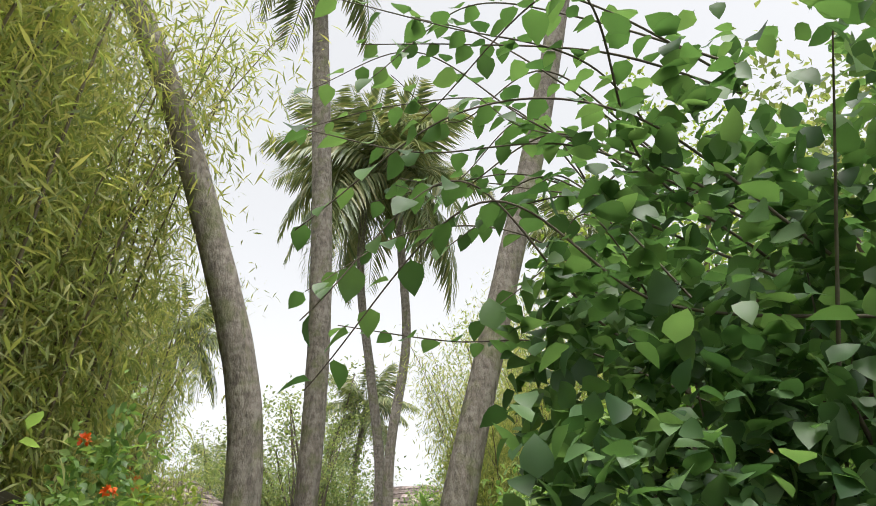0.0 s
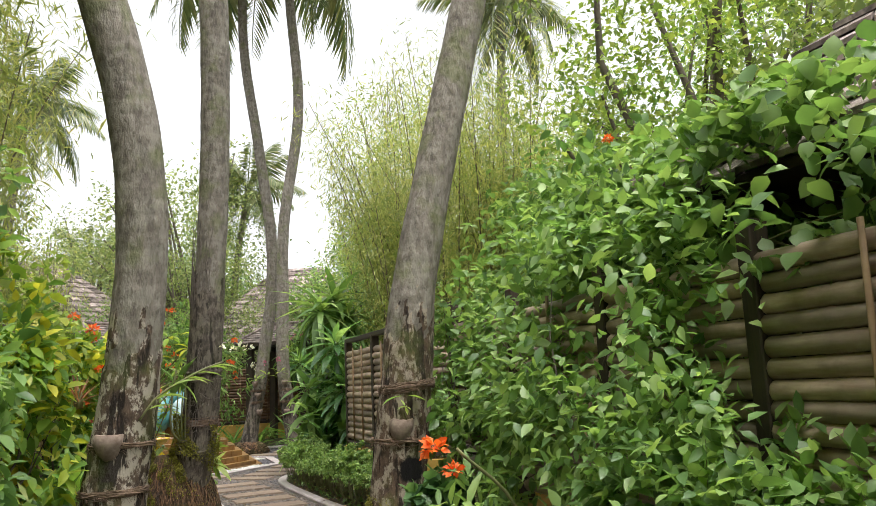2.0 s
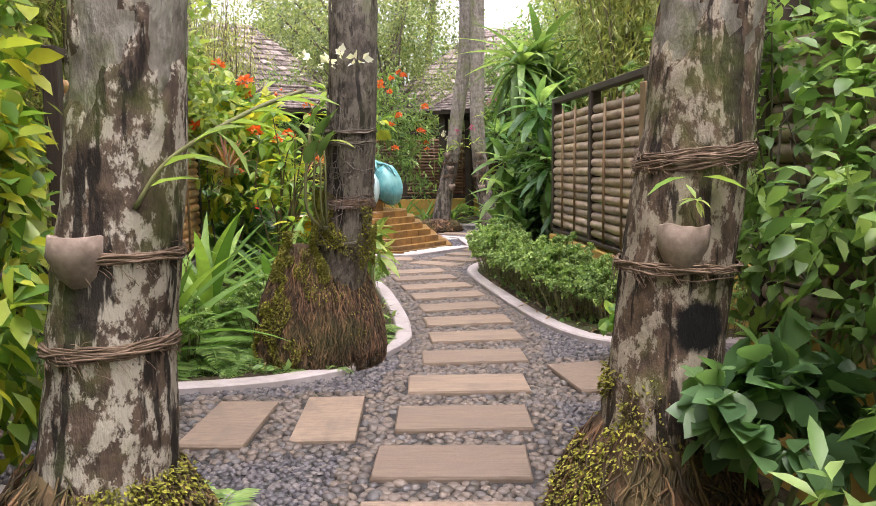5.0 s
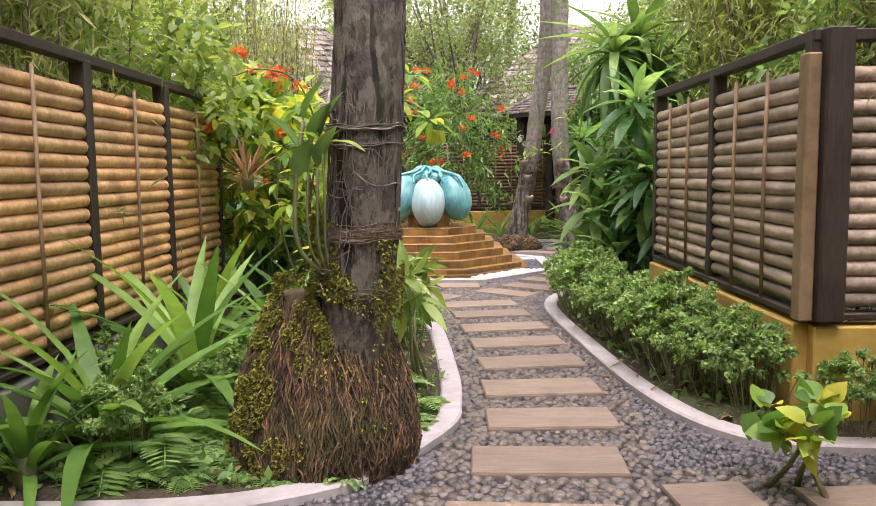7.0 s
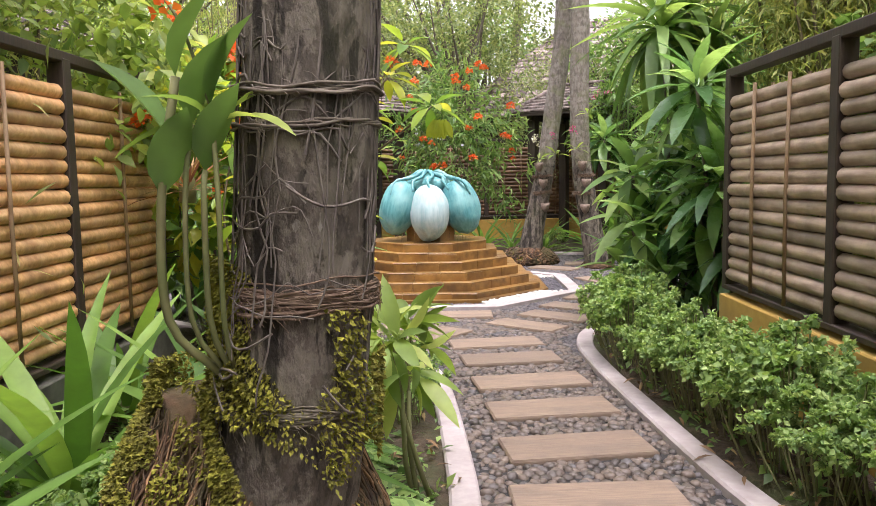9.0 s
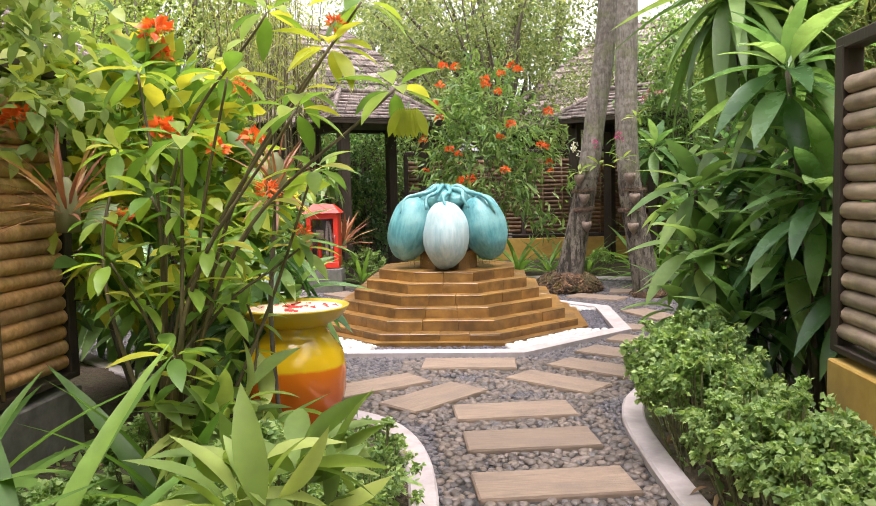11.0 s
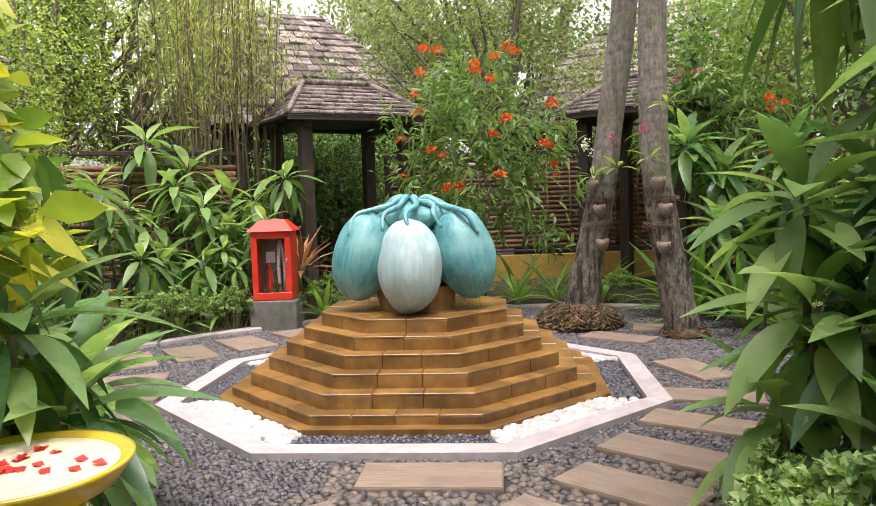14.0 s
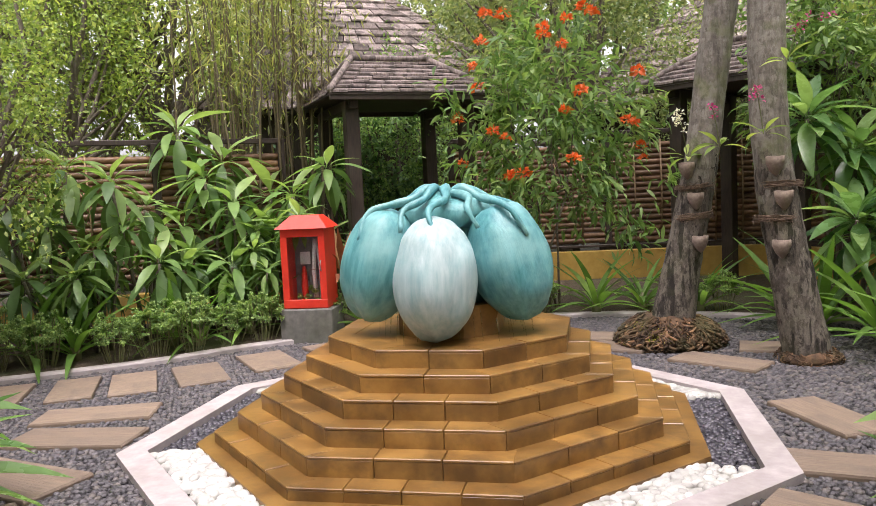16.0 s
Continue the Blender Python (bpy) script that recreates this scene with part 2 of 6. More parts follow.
M_STEM = surface("green_stem", [(0.10, 0.12, 0.04), (0.2, 0.2, 0.08)], 8, 3, (0.14, 0.1, 0.06), 0.6, (0.5, 0.7), 0.2, 0.004)
M_CULM = surface("bamboo_culm", [(0.11, 0.09, 0.045), (0.24, 0.19, 0.1)], 5, 2, (0.07, 0.06, 0.04), 0.5, (0.4, 0.6), 0.2, 0.004, (3, 3, 1), "island", [(0.55, 0.5, 0.5), (1, 1, 1)])
M_TERRA = surface("grey_husk", [(0.16, 0.11, 0.085), (0.36, 0.28, 0.23)], 22, 9, (0.09, 0.065, 0.05), 0.7, (0.7, 0.9), 0.2, 0.004)
G_DEEP = leaf_material("deep_green_leaf", [(0.05, 0.115, 0.05), (0.1, 0.2, 0.082), (0.175, 0.3, 0.13)], 0.4, 0.45)
G_MID = leaf_material("mid_green_leaf", [(0.085, 0.165, 0.058), (0.169, 0.290, 0.091), (0.305, 0.430, 0.150)])
G_FRESH = leaf_material("fresh_green_leaf", [(0.096, 0.190, 0.065), (0.203, 0.340, 0.111), (0.362, 0.500, 0.189)], 0.42, 0.45)
G_LIGHT = leaf_material("light_green_leaf", [(0.147, 0.235, 0.065), (0.282, 0.390, 0.104), (0.463, 0.530, 0.163)], 0.45, 0.45)
G_YELL = leaf_material("yellow_green_leaf", [(0.095, 0.2, 0.05), (0.16, 0.3, 0.06), (0.26, 0.4, 0.065), (0.43, 0.49, 0.07), (0.62, 0.56, 0.07)], 0.38, 0.45)
G_FAN = leaf_material("yellow_leaf", [(0.34, 0.42, 0.05), (0.48, 0.5, 0.06), (0.58, 0.54, 0.07)], 0.38, 0.45)
G_HEDGE = leaf_material("hedge_leaf", [(0.12, 0.215, 0.075), (0.23, 0.35, 0.12), (0.38, 0.49, 0.2)], 0.65, 0.42)
G_GLOSS = leaf_material("glossy_strap_leaf", [(0.068, 0.160, 0.072), (0.153, 0.290, 0.111), (0.305, 0.450, 0.182)], 0.24, 0.45)
G_CRIN = leaf_material("lily_leaf", [(0.075, 0.165, 0.032), (0.14, 0.27, 0.052), (0.26, 0.41, 0.09)], 0.5, 0.4)
G_FROND = leaf_material("palm_leaflet", [(0.096, 0.140, 0.072), (0.181, 0.225, 0.104), (0.328, 0.320, 0.182)], 0.36, 0.3)
G_BAMB = leaf_material("bamboo_leaf", [(0.192, 0.250, 0.091), (0.328, 0.375, 0.143), (0.508, 0.480, 0.215)], 0.5, 0.5)
# background leaves: distance haze put into paler, greyer greens
G_FAR = leaf_material("hazed_tree_leaf", [(0.124, 0.180, 0.085), (0.226, 0.290, 0.124), (0.373, 0.400, 0.195)], 0.5, 0.45)
G_DRY = leaf_material("reddish_leaf", [(0.2, 0.07, 0.045), (0.4, 0.17, 0.09), (0.42, 0.27, 0.14)], 0.5, 0.25)
G_LITTER = leaf_material("dry_litter_leaf", [(0.12, 0.065, 0.035), (0.24, 0.14, 0.07), (0.33, 0.24, 0.12)], 0.7, 0.15)
P_ORANGE = leaf_material("orange_petal", [(0.78, 0.13, 0.025), (0.86, 0.22, 0.04), (0.82, 0.09, 0.025)], 0.5, 0.3)
P_WHITE = leaf_material("white_petal", [(0.75, 0.74, 0.7), (0.85, 0.84, 0.8)], 0.5, 0.3)
P_PINK = leaf_material("magenta_petal", [(0.5, 0.03, 0.22), (0.65, 0.10, 0.35)], 0.5, 0.3)
M_GLASS = glass_material("clear_glass")


# ---- mesh tools ----
class Geo:
    """Collects vertices and faces of one mesh."""

    def __init__(self):
        self.v, self.f, self.n = [], [], 0

    def add(self, verts, faces):
        verts = np.asarray(verts, float).reshape(-1, 3)
        self.v.append(verts)
        groups = {}
        for fc in faces:
            groups.setdefault(len(fc), []).append(fc)
        for k, fs in groups.items():
            self.f.append(np.asarray(fs, np.int64) + self.n)
        self.n += len(verts)
        return self

    def inst(self, template, mats):
        tv, tf = template
        tv = np.asarray(tv, float)
        mats = np.asarray(mats, float)
        c, k = len(mats), len(tv)
        if c == 0:
            return self
        out = np.einsum("nij,kj->nki", mats[:, :3, :3], tv) + mats[:, None, :3, 3]
        self.v.append(out.reshape(-1, 3))
        groups = {}
        for fc in tf:
            groups.setdefault(len(fc), []).append(fc)
        base = (np.arange(c) * k + self.n)[:, None, None]
        for fs in groups.values():
            fa = np.asarray(fs, np.int64)
            self.f.append((fa[None] + base).reshape(-1, fa.shape[1]))
        self.n += c * k
        return self

    def box(self, c, s, bev=0.004, m=None):
        c, h = np.array(c, float), np.array(s, float) / 2
        bev = min(bev, h.min() * 0.45)
        V, idx = [], {}
        for sx in (-1, 1):
            for sy in (-1, 1):
                for sz in (-1, 1):
                    for ax in range(3):
                        p = np.array((sx, sy, sz)) * (h - bev)
                        p[ax] = (sx, sy, sz)[ax] * h[ax]
                        idx[(sx, sy, sz, ax)] = len(V)
                        V.append(p)
        F = []
        for ax in range(3):
            b, d = (ax + 1) % 3, (ax + 2) % 3
            for sg in (-1, 1):
                q = []
                for sb, sd in ((-1, -1), (1, -1), (1, 1), (-1, 1)):
                    k = [0, 0, 0]
                    k[ax], k[b], k[d] = sg, sb, sd
                    q.append(idx[(*k, ax)])
                F.append(q if sg > 0 else q[::-1])
            for sb in (-1, 1):
                for sd in (-1, 1):
                    lo, hi = [0, 0, 0], [0, 0, 0]
                    lo[ax], hi[ax] = -1, 1
                    lo[b] = hi[b] = sb
                    lo[d] = hi[d] = sd
                    q = [idx[(*lo, b)], idx[(*hi, b)], idx[(*hi, d)], idx[(*lo, d)]]
                    F.append(q if sb * sd > 0 else q[::-1])
        for sx in (-1, 1):
            for sy in (-1, 1):
                for sz in (-1, 1):
                    q = [idx[(sx, sy, sz, a)] for a in range(3)]
                    F.append(q if sx * sy * sz > 0 else q[::-1])
        V = np.array(V) + c
        if m is not None:
            V = V @ np.array(m.to_3x3()).T + np.array(m.translation)
        return self.add(V, F)

    def tube(self, pts, radii, n=8, caps=True, squash=1.0):
        pts = np.asarray(pts, float)
        k = len(pts)
        radii = np.broadcast_to(np.asarray(radii, float), (k,))
        d = np.gradient(pts, axis=0)
        d /= np.linalg.norm(d, axis=1)[:, None] + 1e-9
        ref = np.array((0.0, 0, 1)) if abs(d[:, 2]).mean() < 0.8 else np.array((1.0, 0, 0))
        a = np.cross(d, ref)
        a /= np.linalg.norm(a, axis=1)[:, None] + 1e-9
        b = np.cross(d, a)
        th = np.arange(n) * 2 * np.pi / n
        ring = np.cos(th)[None, :, None] * a[:, None] + np.sin(th)[None, :, None] * b[:, None] * squash
        V = (pts[:, None] + ring * radii[:, None, None]).reshape(-1, 3)
        i, j = np.meshgrid(np.arange(k - 1), np.arange(n), indexing="ij")
        j2 = (j + 1) % n
        F = np.stack([i * n + j, (i + 1) * n + j, (i + 1) * n + j2, i * n + j2], -1).reshape(-1, 4).tolist()
        if caps:
            F += [list(range(n)), [(k - 1) * n + x for x in range(n)][::-1]]
        return self.add(V, F)

    def lathe(self, prof, n=24, centre=(0, 0, 0), ridge=0.0, ridges=6, closed=True):
        prof = np.asarray(prof, float)
        th = np.arange(n) * 2 * np.pi / n
        wob = 1 + ridge * np.cos(ridges * th)
        V = np.stack([prof[:, 0, None] * wob * np.cos(th), prof[:, 0, None] * wob * np.sin(th), np.repeat(prof[:, 1, None], n, 1)], -1)
        k = len(prof)
        F = [[i * n + j, i * n + (j + 1) % n, (i + 1) * n + (j + 1) % n, (i + 1) * n + j] for i in range(k - 1) for j in range(n)]
        if closed:
            F += [list(range(n))[::-1], [(k - 1) * n + x for x in range(n)]]
        return self.add(V.reshape(-1, 3) + np.array(centre), F)

    def mesh(self, name, mat, smooth=True):
        me = bpy.data.meshes.new(name)
        V = np.concatenate(self.v)
        me.vertices.add(len(V))
        me.vertices.foreach_set("co", V.ravel().astype(np.float32))
        loops = np.concatenate([f.ravel() for f in self.f])
        tot = np.concatenate([np.full(len(f), f.shape[1]) for f in self.f])
        me.loops.add(len(loops))
        me.loops.foreach_set("vertex_index", loops.astype(np.int32))
        me.polygons.add(len(tot))
        me.polygons.foreach_set("loop_start", (np.cumsum(tot) - tot).astype(np.int32))
        me.polygons.foreach_set("use_smooth", np.full(len(tot), smooth))
        me.update(calc_edges=True)
        me.validate()
        me.materials.append(mat)
        return me


def part(name, geo, mat, parent=None, label="", smooth=True, at=None):
    ob = new(name, geo if isinstance(geo, bpy.types.Mesh) else geo.mesh(name, mat, smooth))
    if parent is not None:
        ob.parent = parent
    if at is not None:
        ob.matrix_basis = at
    return tagged(ob, label)


def thing(name, label, category, at=None, group="", kind=""):
    ob = new(name)
    if at is not None:
        ob.matrix_basis = at
    return tagged(ob, label, category, group, kind)


def solo(name, geo, mat, label, category, at=None, group="", kind="", smooth=True):
    ob = part(name, geo, mat, None, "", smooth, at)
    return tagged(ob, label, category, group, kind)


rng = np.random.default_rng(7)


def aim(P, D, S, tilt=0.4, up=(0, 0, 1)):
    """Matrices that set a template's x along D and its z near up."""
    P, D = np.asarray(P, float), np.asarray(D, float)
    c = len(P)
    D = D / (np.linalg.norm(D, axis=1)[:, None] + 1e-9)
    U = np.array(up, float) + rng.normal(0, tilt, (c, 3))
    Y = np.cross(U, D)
    Y /= np.linalg.norm(Y, axis=1)[:, None] + 1e-9
    Z = np.cross(D, Y)
    S = np.broadcast_to(np.asarray(S, float), (c,))
    out = np.zeros((c, 4, 4))
    out[:, :3, 0], out[:, :3, 1], out[:, :3, 2], out[:, :3, 3] = D * S[:, None], Y * S[:, None], Z * S[:, None], P
    out[:, 3, 3] = 1
    return out


def blade(width, segs=3, droop=0.3, fold=0.15, peak=0.4, stalk=0.0):
    """A leaf of length 1 along x: pointed, folded along its midrib and drooping."""
    V, F = [], []
    for i in range(segs + 1):
        t = i / segs
        x = stalk + (1 - stalk) * t
        w = 0.0 if i in (0, segs) else width * (math.sin(math.pi * t ** (math.log(0.5) / math.log(peak)))) ** 0.8 * 0.5
        z = -droop * x * x
        V += [(x, -w, z + fold * w), (x, 0, z), (x, w, z + fold * w)]
    for i in range(segs):
        a, b = 3 * i, 3 * i + 3
        if i == 0:
            F += [(1, b, b + 1), (1, b + 1, b + 2)]
        elif i == segs - 1:
            F += [(a, b + 1, a + 1), (a + 1, b + 1, a + 2)]
        else:
            F += [(a, b, b + 1, a + 1), (a + 1, b + 1, b + 2, a + 2)]
    if stalk > 0:
        k = len(V)
        V += [(0, 0, 0), (stalk, 0.012, 0), (stalk, -0.012, 0)]
        F.append((k, k + 1, k + 2))
    return V, F


LEAF = blade(0.5, 3, 0.25, 0.3, 0.42, 0.08)
LEAF_S = blade(0.55, 2, 0.15, 0.3, 0.45)
LEAF_W = blade(0.72, 4, 0.3, 0.25, 0.4, 0.1)
LANCE = blade(0.26, 3, 0.3, 0.4, 0.45, 0.04)
NARROW = blade(0.13, 2, 0.25, 0.2, 0.4)
STRAP = blade(0.095, 8, 0.6, 0.35, 0.4)
STRAPW = blade(0.27, 6, 0.5, 0.35, 0.5, 0.08)
PETAL = blade(0.75, 2, 0.3, 0.3, 0.6)


def ball_dirs(c, low=-1.0):
    z = rng.uniform(low, 1, c)
    a = rng.uniform(0, 2 * np.pi, c)
    r = np.sqrt(1 - z * z)
    return np.stack([r * np.cos(a), r * np.sin(a), z], 1)


def crown(centre, radii, clumps, per, size, leaf, spread=0.22, low=-0.5, flat=0.0, shell=0.55, droop=0.15):
    """Leaves in clumps through an uneven ellipsoid. Returns the geometry and the clumps' centres."""
    g = Geo()
    d = ball_dirs(clumps, low)
    lump = 1 + 0.22 * np.sin(3.1 * d[:, 0] + 1.7 * d[:, 1] * 2 + centre[0]) + rng.normal(0, 0.12, clumps)
    r = (shell + (1 - shell) * rng.random(clumps) ** 0.6) * lump
    C = np.array(centre) + d * r[:, None] * np.array(radii)
    P = np.repeat(C, per, 0) + rng.normal(0, spread, (clumps * per, 3)) * (np.array(radii) / max(radii)) * max(radii) * 0.45
    D = np.repeat(d, per, 0) * 0.5 + rng.normal(0, 0.6, (clumps * per, 3))
    D[:, 2] -= droop
    g.inst(leaf, aim(P, D, size * rng.uniform(0.65, 1.25, clumps * per), 0.45))
    return g, C


def limbs(base, C, trunk_r, fork, pick=10, mat_n=6):
    """A trunk from base to fork and limbs to some of the clumps."""
    g = Geo()
    base, fork = np.array(base, float), np.array(fork, float)
    mid = (base + fork) / 2 + rng.normal(0, 0.04, 3) * np.linalg.norm(fork - base)
    g.tube([base, mid, fork], [trunk_r * 1.2, trunk_r, trunk_r * 0.8], mat_n)
    for c in C[rng.permutation(len(C))[:pick]]:
        m = fork + (c - fork) * 0.5 + rng.normal(0, 0.06, 3) * np.linalg.norm(c - fork)
        g.tube([fork, m, c], [trunk_r * 0.55, trunk_r * 0.35, trunk_r * 0.12], 5, False)
    return g


def shrub(name, label, category, at, radii, height, clumps, per, size, leaf, mat, stem=M_BARK, trunk=0.02, group="", pick=14, low=-0.6, stems=3, **kw):
    t = thing(name, label, category, at, group)
    g, C = crown((0, 0, height), radii, clumps, per, size, leaf, low=low, **kw)
    part("foliage", g, mat, t)
    s = Geo()
    for k in range(stems):
        b = np.array((rng.normal(0, 0.08), rng.normal(0, 0.08), -0.03))
        fk = np.array((rng.normal(0, radii[0] * 0.2), rng.normal(0, radii[1] * 0.2), max(0.1, height - radii[2] * 0.5)))
        sub = limbs(b, C, trunk, fk, max(3, pick // stems))
        s.v += sub.v
        s.f += [f + s.n for f in sub.f]
        s.n += sub.n
    part("stem", s, stem, t)
    return t, C


def flower_head(g, p, r, count=40, leaf=PETAL):
    d = ball_dirs(count, -0.2)
    g.inst(leaf, aim(np.repeat(np.array(p)[None], count, 0) + d * r * 0.4, d + rng.normal(0, 0.4, d.shape), r * rng.uniform(0.4, 0.75, count), 0.7))


def smooth_line(pts, step=0.08):
    """A Catmull-Rom line through the points, in even steps."""
    P = np.array(pts, float)
    P = np.vstack([2 * P[0] - P[1], P, 2 * P[-1] - P[-2]])
    out = []
    for i in range(1, len(P) - 2):
        k = max(2, int(np.linalg.norm(P[i + 1] - P[i]) / step))
        t = np.linspace(0, 1, k, endpoint=False)[:, None]
        a, b, c, d = P[i - 1], P[i], P[i + 1], P[i + 2]
        out.append(0.5 * (2 * b + (c - a) * t + (2 * a - 5 * b + 4 * c - d) * t**2 + (3 * b - a - 3 * c + d) * t**3))
    return np.vstack(out + [P[-2][None]])


# ---- ground, path, kerbs ----
LEFT_SOUTH = [(-1.3, -19.0), (-1.0, -17.0), (-0.75, -15.0), (-0.45, -13.2), (-0.27, -11.8), (-0.22, -10.9), (-0.33, -10.2), (-0.7, -9.9), (-1.75, -9.75)]
LEFT_MID = [(-1.75, -8.42), (-1.1, -8.42), (-0.65, -8.37), (-0.34, -8.26), (-0.03, -8.05), (0.2, -7.66), (0.37, -7.28), (0.4, -6.95), (0.4, -6.4),
            (0.32, -5.2), (0.25, -4.6), (0.16, -4.2), (0.03, -3.88), (-0.18, -3.62), (-0.45, -3.45), (-1.1, -3.1), (-2.2, -2.5), (-3.3, -1.5), (-4.4, -0.4), (-5.2, 0.2)]
BACK = [(-5.2, 0.3), (-4.1, 0.86), (-3.5, 1.25), (-2.95, 1.68), (-2.4, 2.25), (-1.8, 2.76), (-1.1, 3.3), (0.0, 3.75), (1.2, 3.9), (2.4, 3.7), (3.6, 3.2)]
RIGHT_MID = [(4.4, 0.6), (3.6, -0.9), (2.7, -1.9), (1.95, -2.42), (1.63, -2.74), (1.45, -3.06), (1.35, -3.35), (1.29, -3.8), (1.31, -4.6), (1.36, -5.3),
             (1.42, -6.1), (1.49, -6.7), (1.6, -7.2), (1.75, -7.5), (1.95, -7.66), (2.4, -7.74), (3.2, -7.78)]
RIGHT_SOUTH = [(3.2, -9.5), (2.2, -9.6), (1.4, -9.8), (1.0, -10.25), (0.86, -10.8), (0.9, -11.3), (0.85, -12.2), (0.62, -13.6), (0.4, -15.0), (0.25, -17.0), (0.1, -19.0)]
RUNS = [smooth_line(r) for r in (LEFT_SOUTH, LEFT_MID, BACK, RIGHT_MID, RIGHT_SOUTH)]
OUTLINE = np.vstack(RUNS)


def inside(P, poly):
    x, y = P[:, 0], P[:, 1]
    res = np.zeros(len(P), bool)
    x1, y1 = poly[:, 0], poly[:, 1]
    x2, y2 = np.roll(x1, -1), np.roll(y1, -1)
    for a, b, c, d in zip(x1, y1, x2, y2):
        hit = ((b > y) != (d > y)) & (x < (c - a) * (y - b) / (d - b + 1e-12) + a)
        res ^= hit
    return res


def near_line(P, poly):
    out = np.full(len(P), 9.0)
    for i in range(0, len(poly), 2):
        out = np.minimum(out, np.hypot(P[:, 0] - poly[i, 0], P[:, 1] - poly[i, 1]))
    return out


FC = np.array((0.03, 0.06))
g = Geo()
g.add([(-400, -400, -0.09), (400, -400, -0.09), (400, 400, -0.09), (-400, 400, -0.09)], [(0, 1, 2, 3)])
solo("ground", g, M_SOIL, "dark garden soil reaching out under the planting", "ground", kind="structure")

# planting soil, dug out where the path lies
nx, ny = 150, 330
gx, gy = np.linspace(-6.5, 6.5, nx), np.linspace(-20, 9, ny)
GX, GY = np.meshgrid(gx, gy)
PT = np.stack([GX.ravel(), GY.ravel()], 1)
ins = inside(PT, OUTLINE)
hgt = np.array([noise.noise(Vector((x * 1.3, y * 1.3, 0))) for x, y in PT]) * 0.035 + 0.03
hgt += np.array([noise.noise(Vector((x * 6, y * 6, 3))) for x, y in PT]) * 0.012
edge = near_line(PT, OUTLINE)
Z = np.where(ins, -0.05, np.where(edge < 0.14, -0.02, hgt))
i, j = np.meshgrid(np.arange(ny - 1), np.arange(nx - 1), indexing="ij")
F = np.stack([i * nx + j, i * nx + j + 1, (i + 1) * nx + j + 1, (i + 1) * nx + j], -1).reshape(-1, 4)
g = Geo()
g.v.append(np.column_stack([PT, Z]))
g.f.append(F)
g.n = len(PT)
solo("planting_bed", g, M_SOIL, "mounded dark soil bed with leaf litter", "soil", kind="structure")

# pebble paving bed
g = Geo()
keep = np.flatnonzero(inside(PT[F].mean(1), OUTLINE) | (ins[F].any(1)))
g.v.append(np.column_stack([PT, np.full(len(PT), -0.012)]))
g.f.append(F[keep])
g.n = len(PT)
path = solo("path", g, M_BED, "winding garden path of grey pebbles set in mortar", "path", kind="structure")

# kerbs
for run in RUNS:
    d = np.gradient(run, axis=0)
    d /= np.linalg.norm(d, axis=1)[:, None]
    nrm = np.stack([-d[:, 1], d[:, 0]], 1)
    mid_pt = run[len(run) // 2] + nrm[len(run) // 2] * 0.2
    if inside(mid_pt[None], OUTLINE)[0]:
        nrm = -nrm
    w = 0.135
    prof = [(0.0, -0.05), (0.0, 0.028), (0.012, 0.04), (w - 0.012, 0.04), (w, 0.028), (w, -0.05)]
    V = np.concatenate([np.column_stack([run + nrm * a, np.full(len(run), b)]) for a, b in prof])
    k = len(run)
    g = Geo().add(V, [(c * k + r, c * k + r + 1, (c + 1) * k + r + 1, (c + 1) * k + r) for c in range(5) for r in range(k - 1)])
    solo("kerb", g, M_KERB, "low white painted concrete kerb edging the pebbles", "kerb", kind="structure", smooth=False)

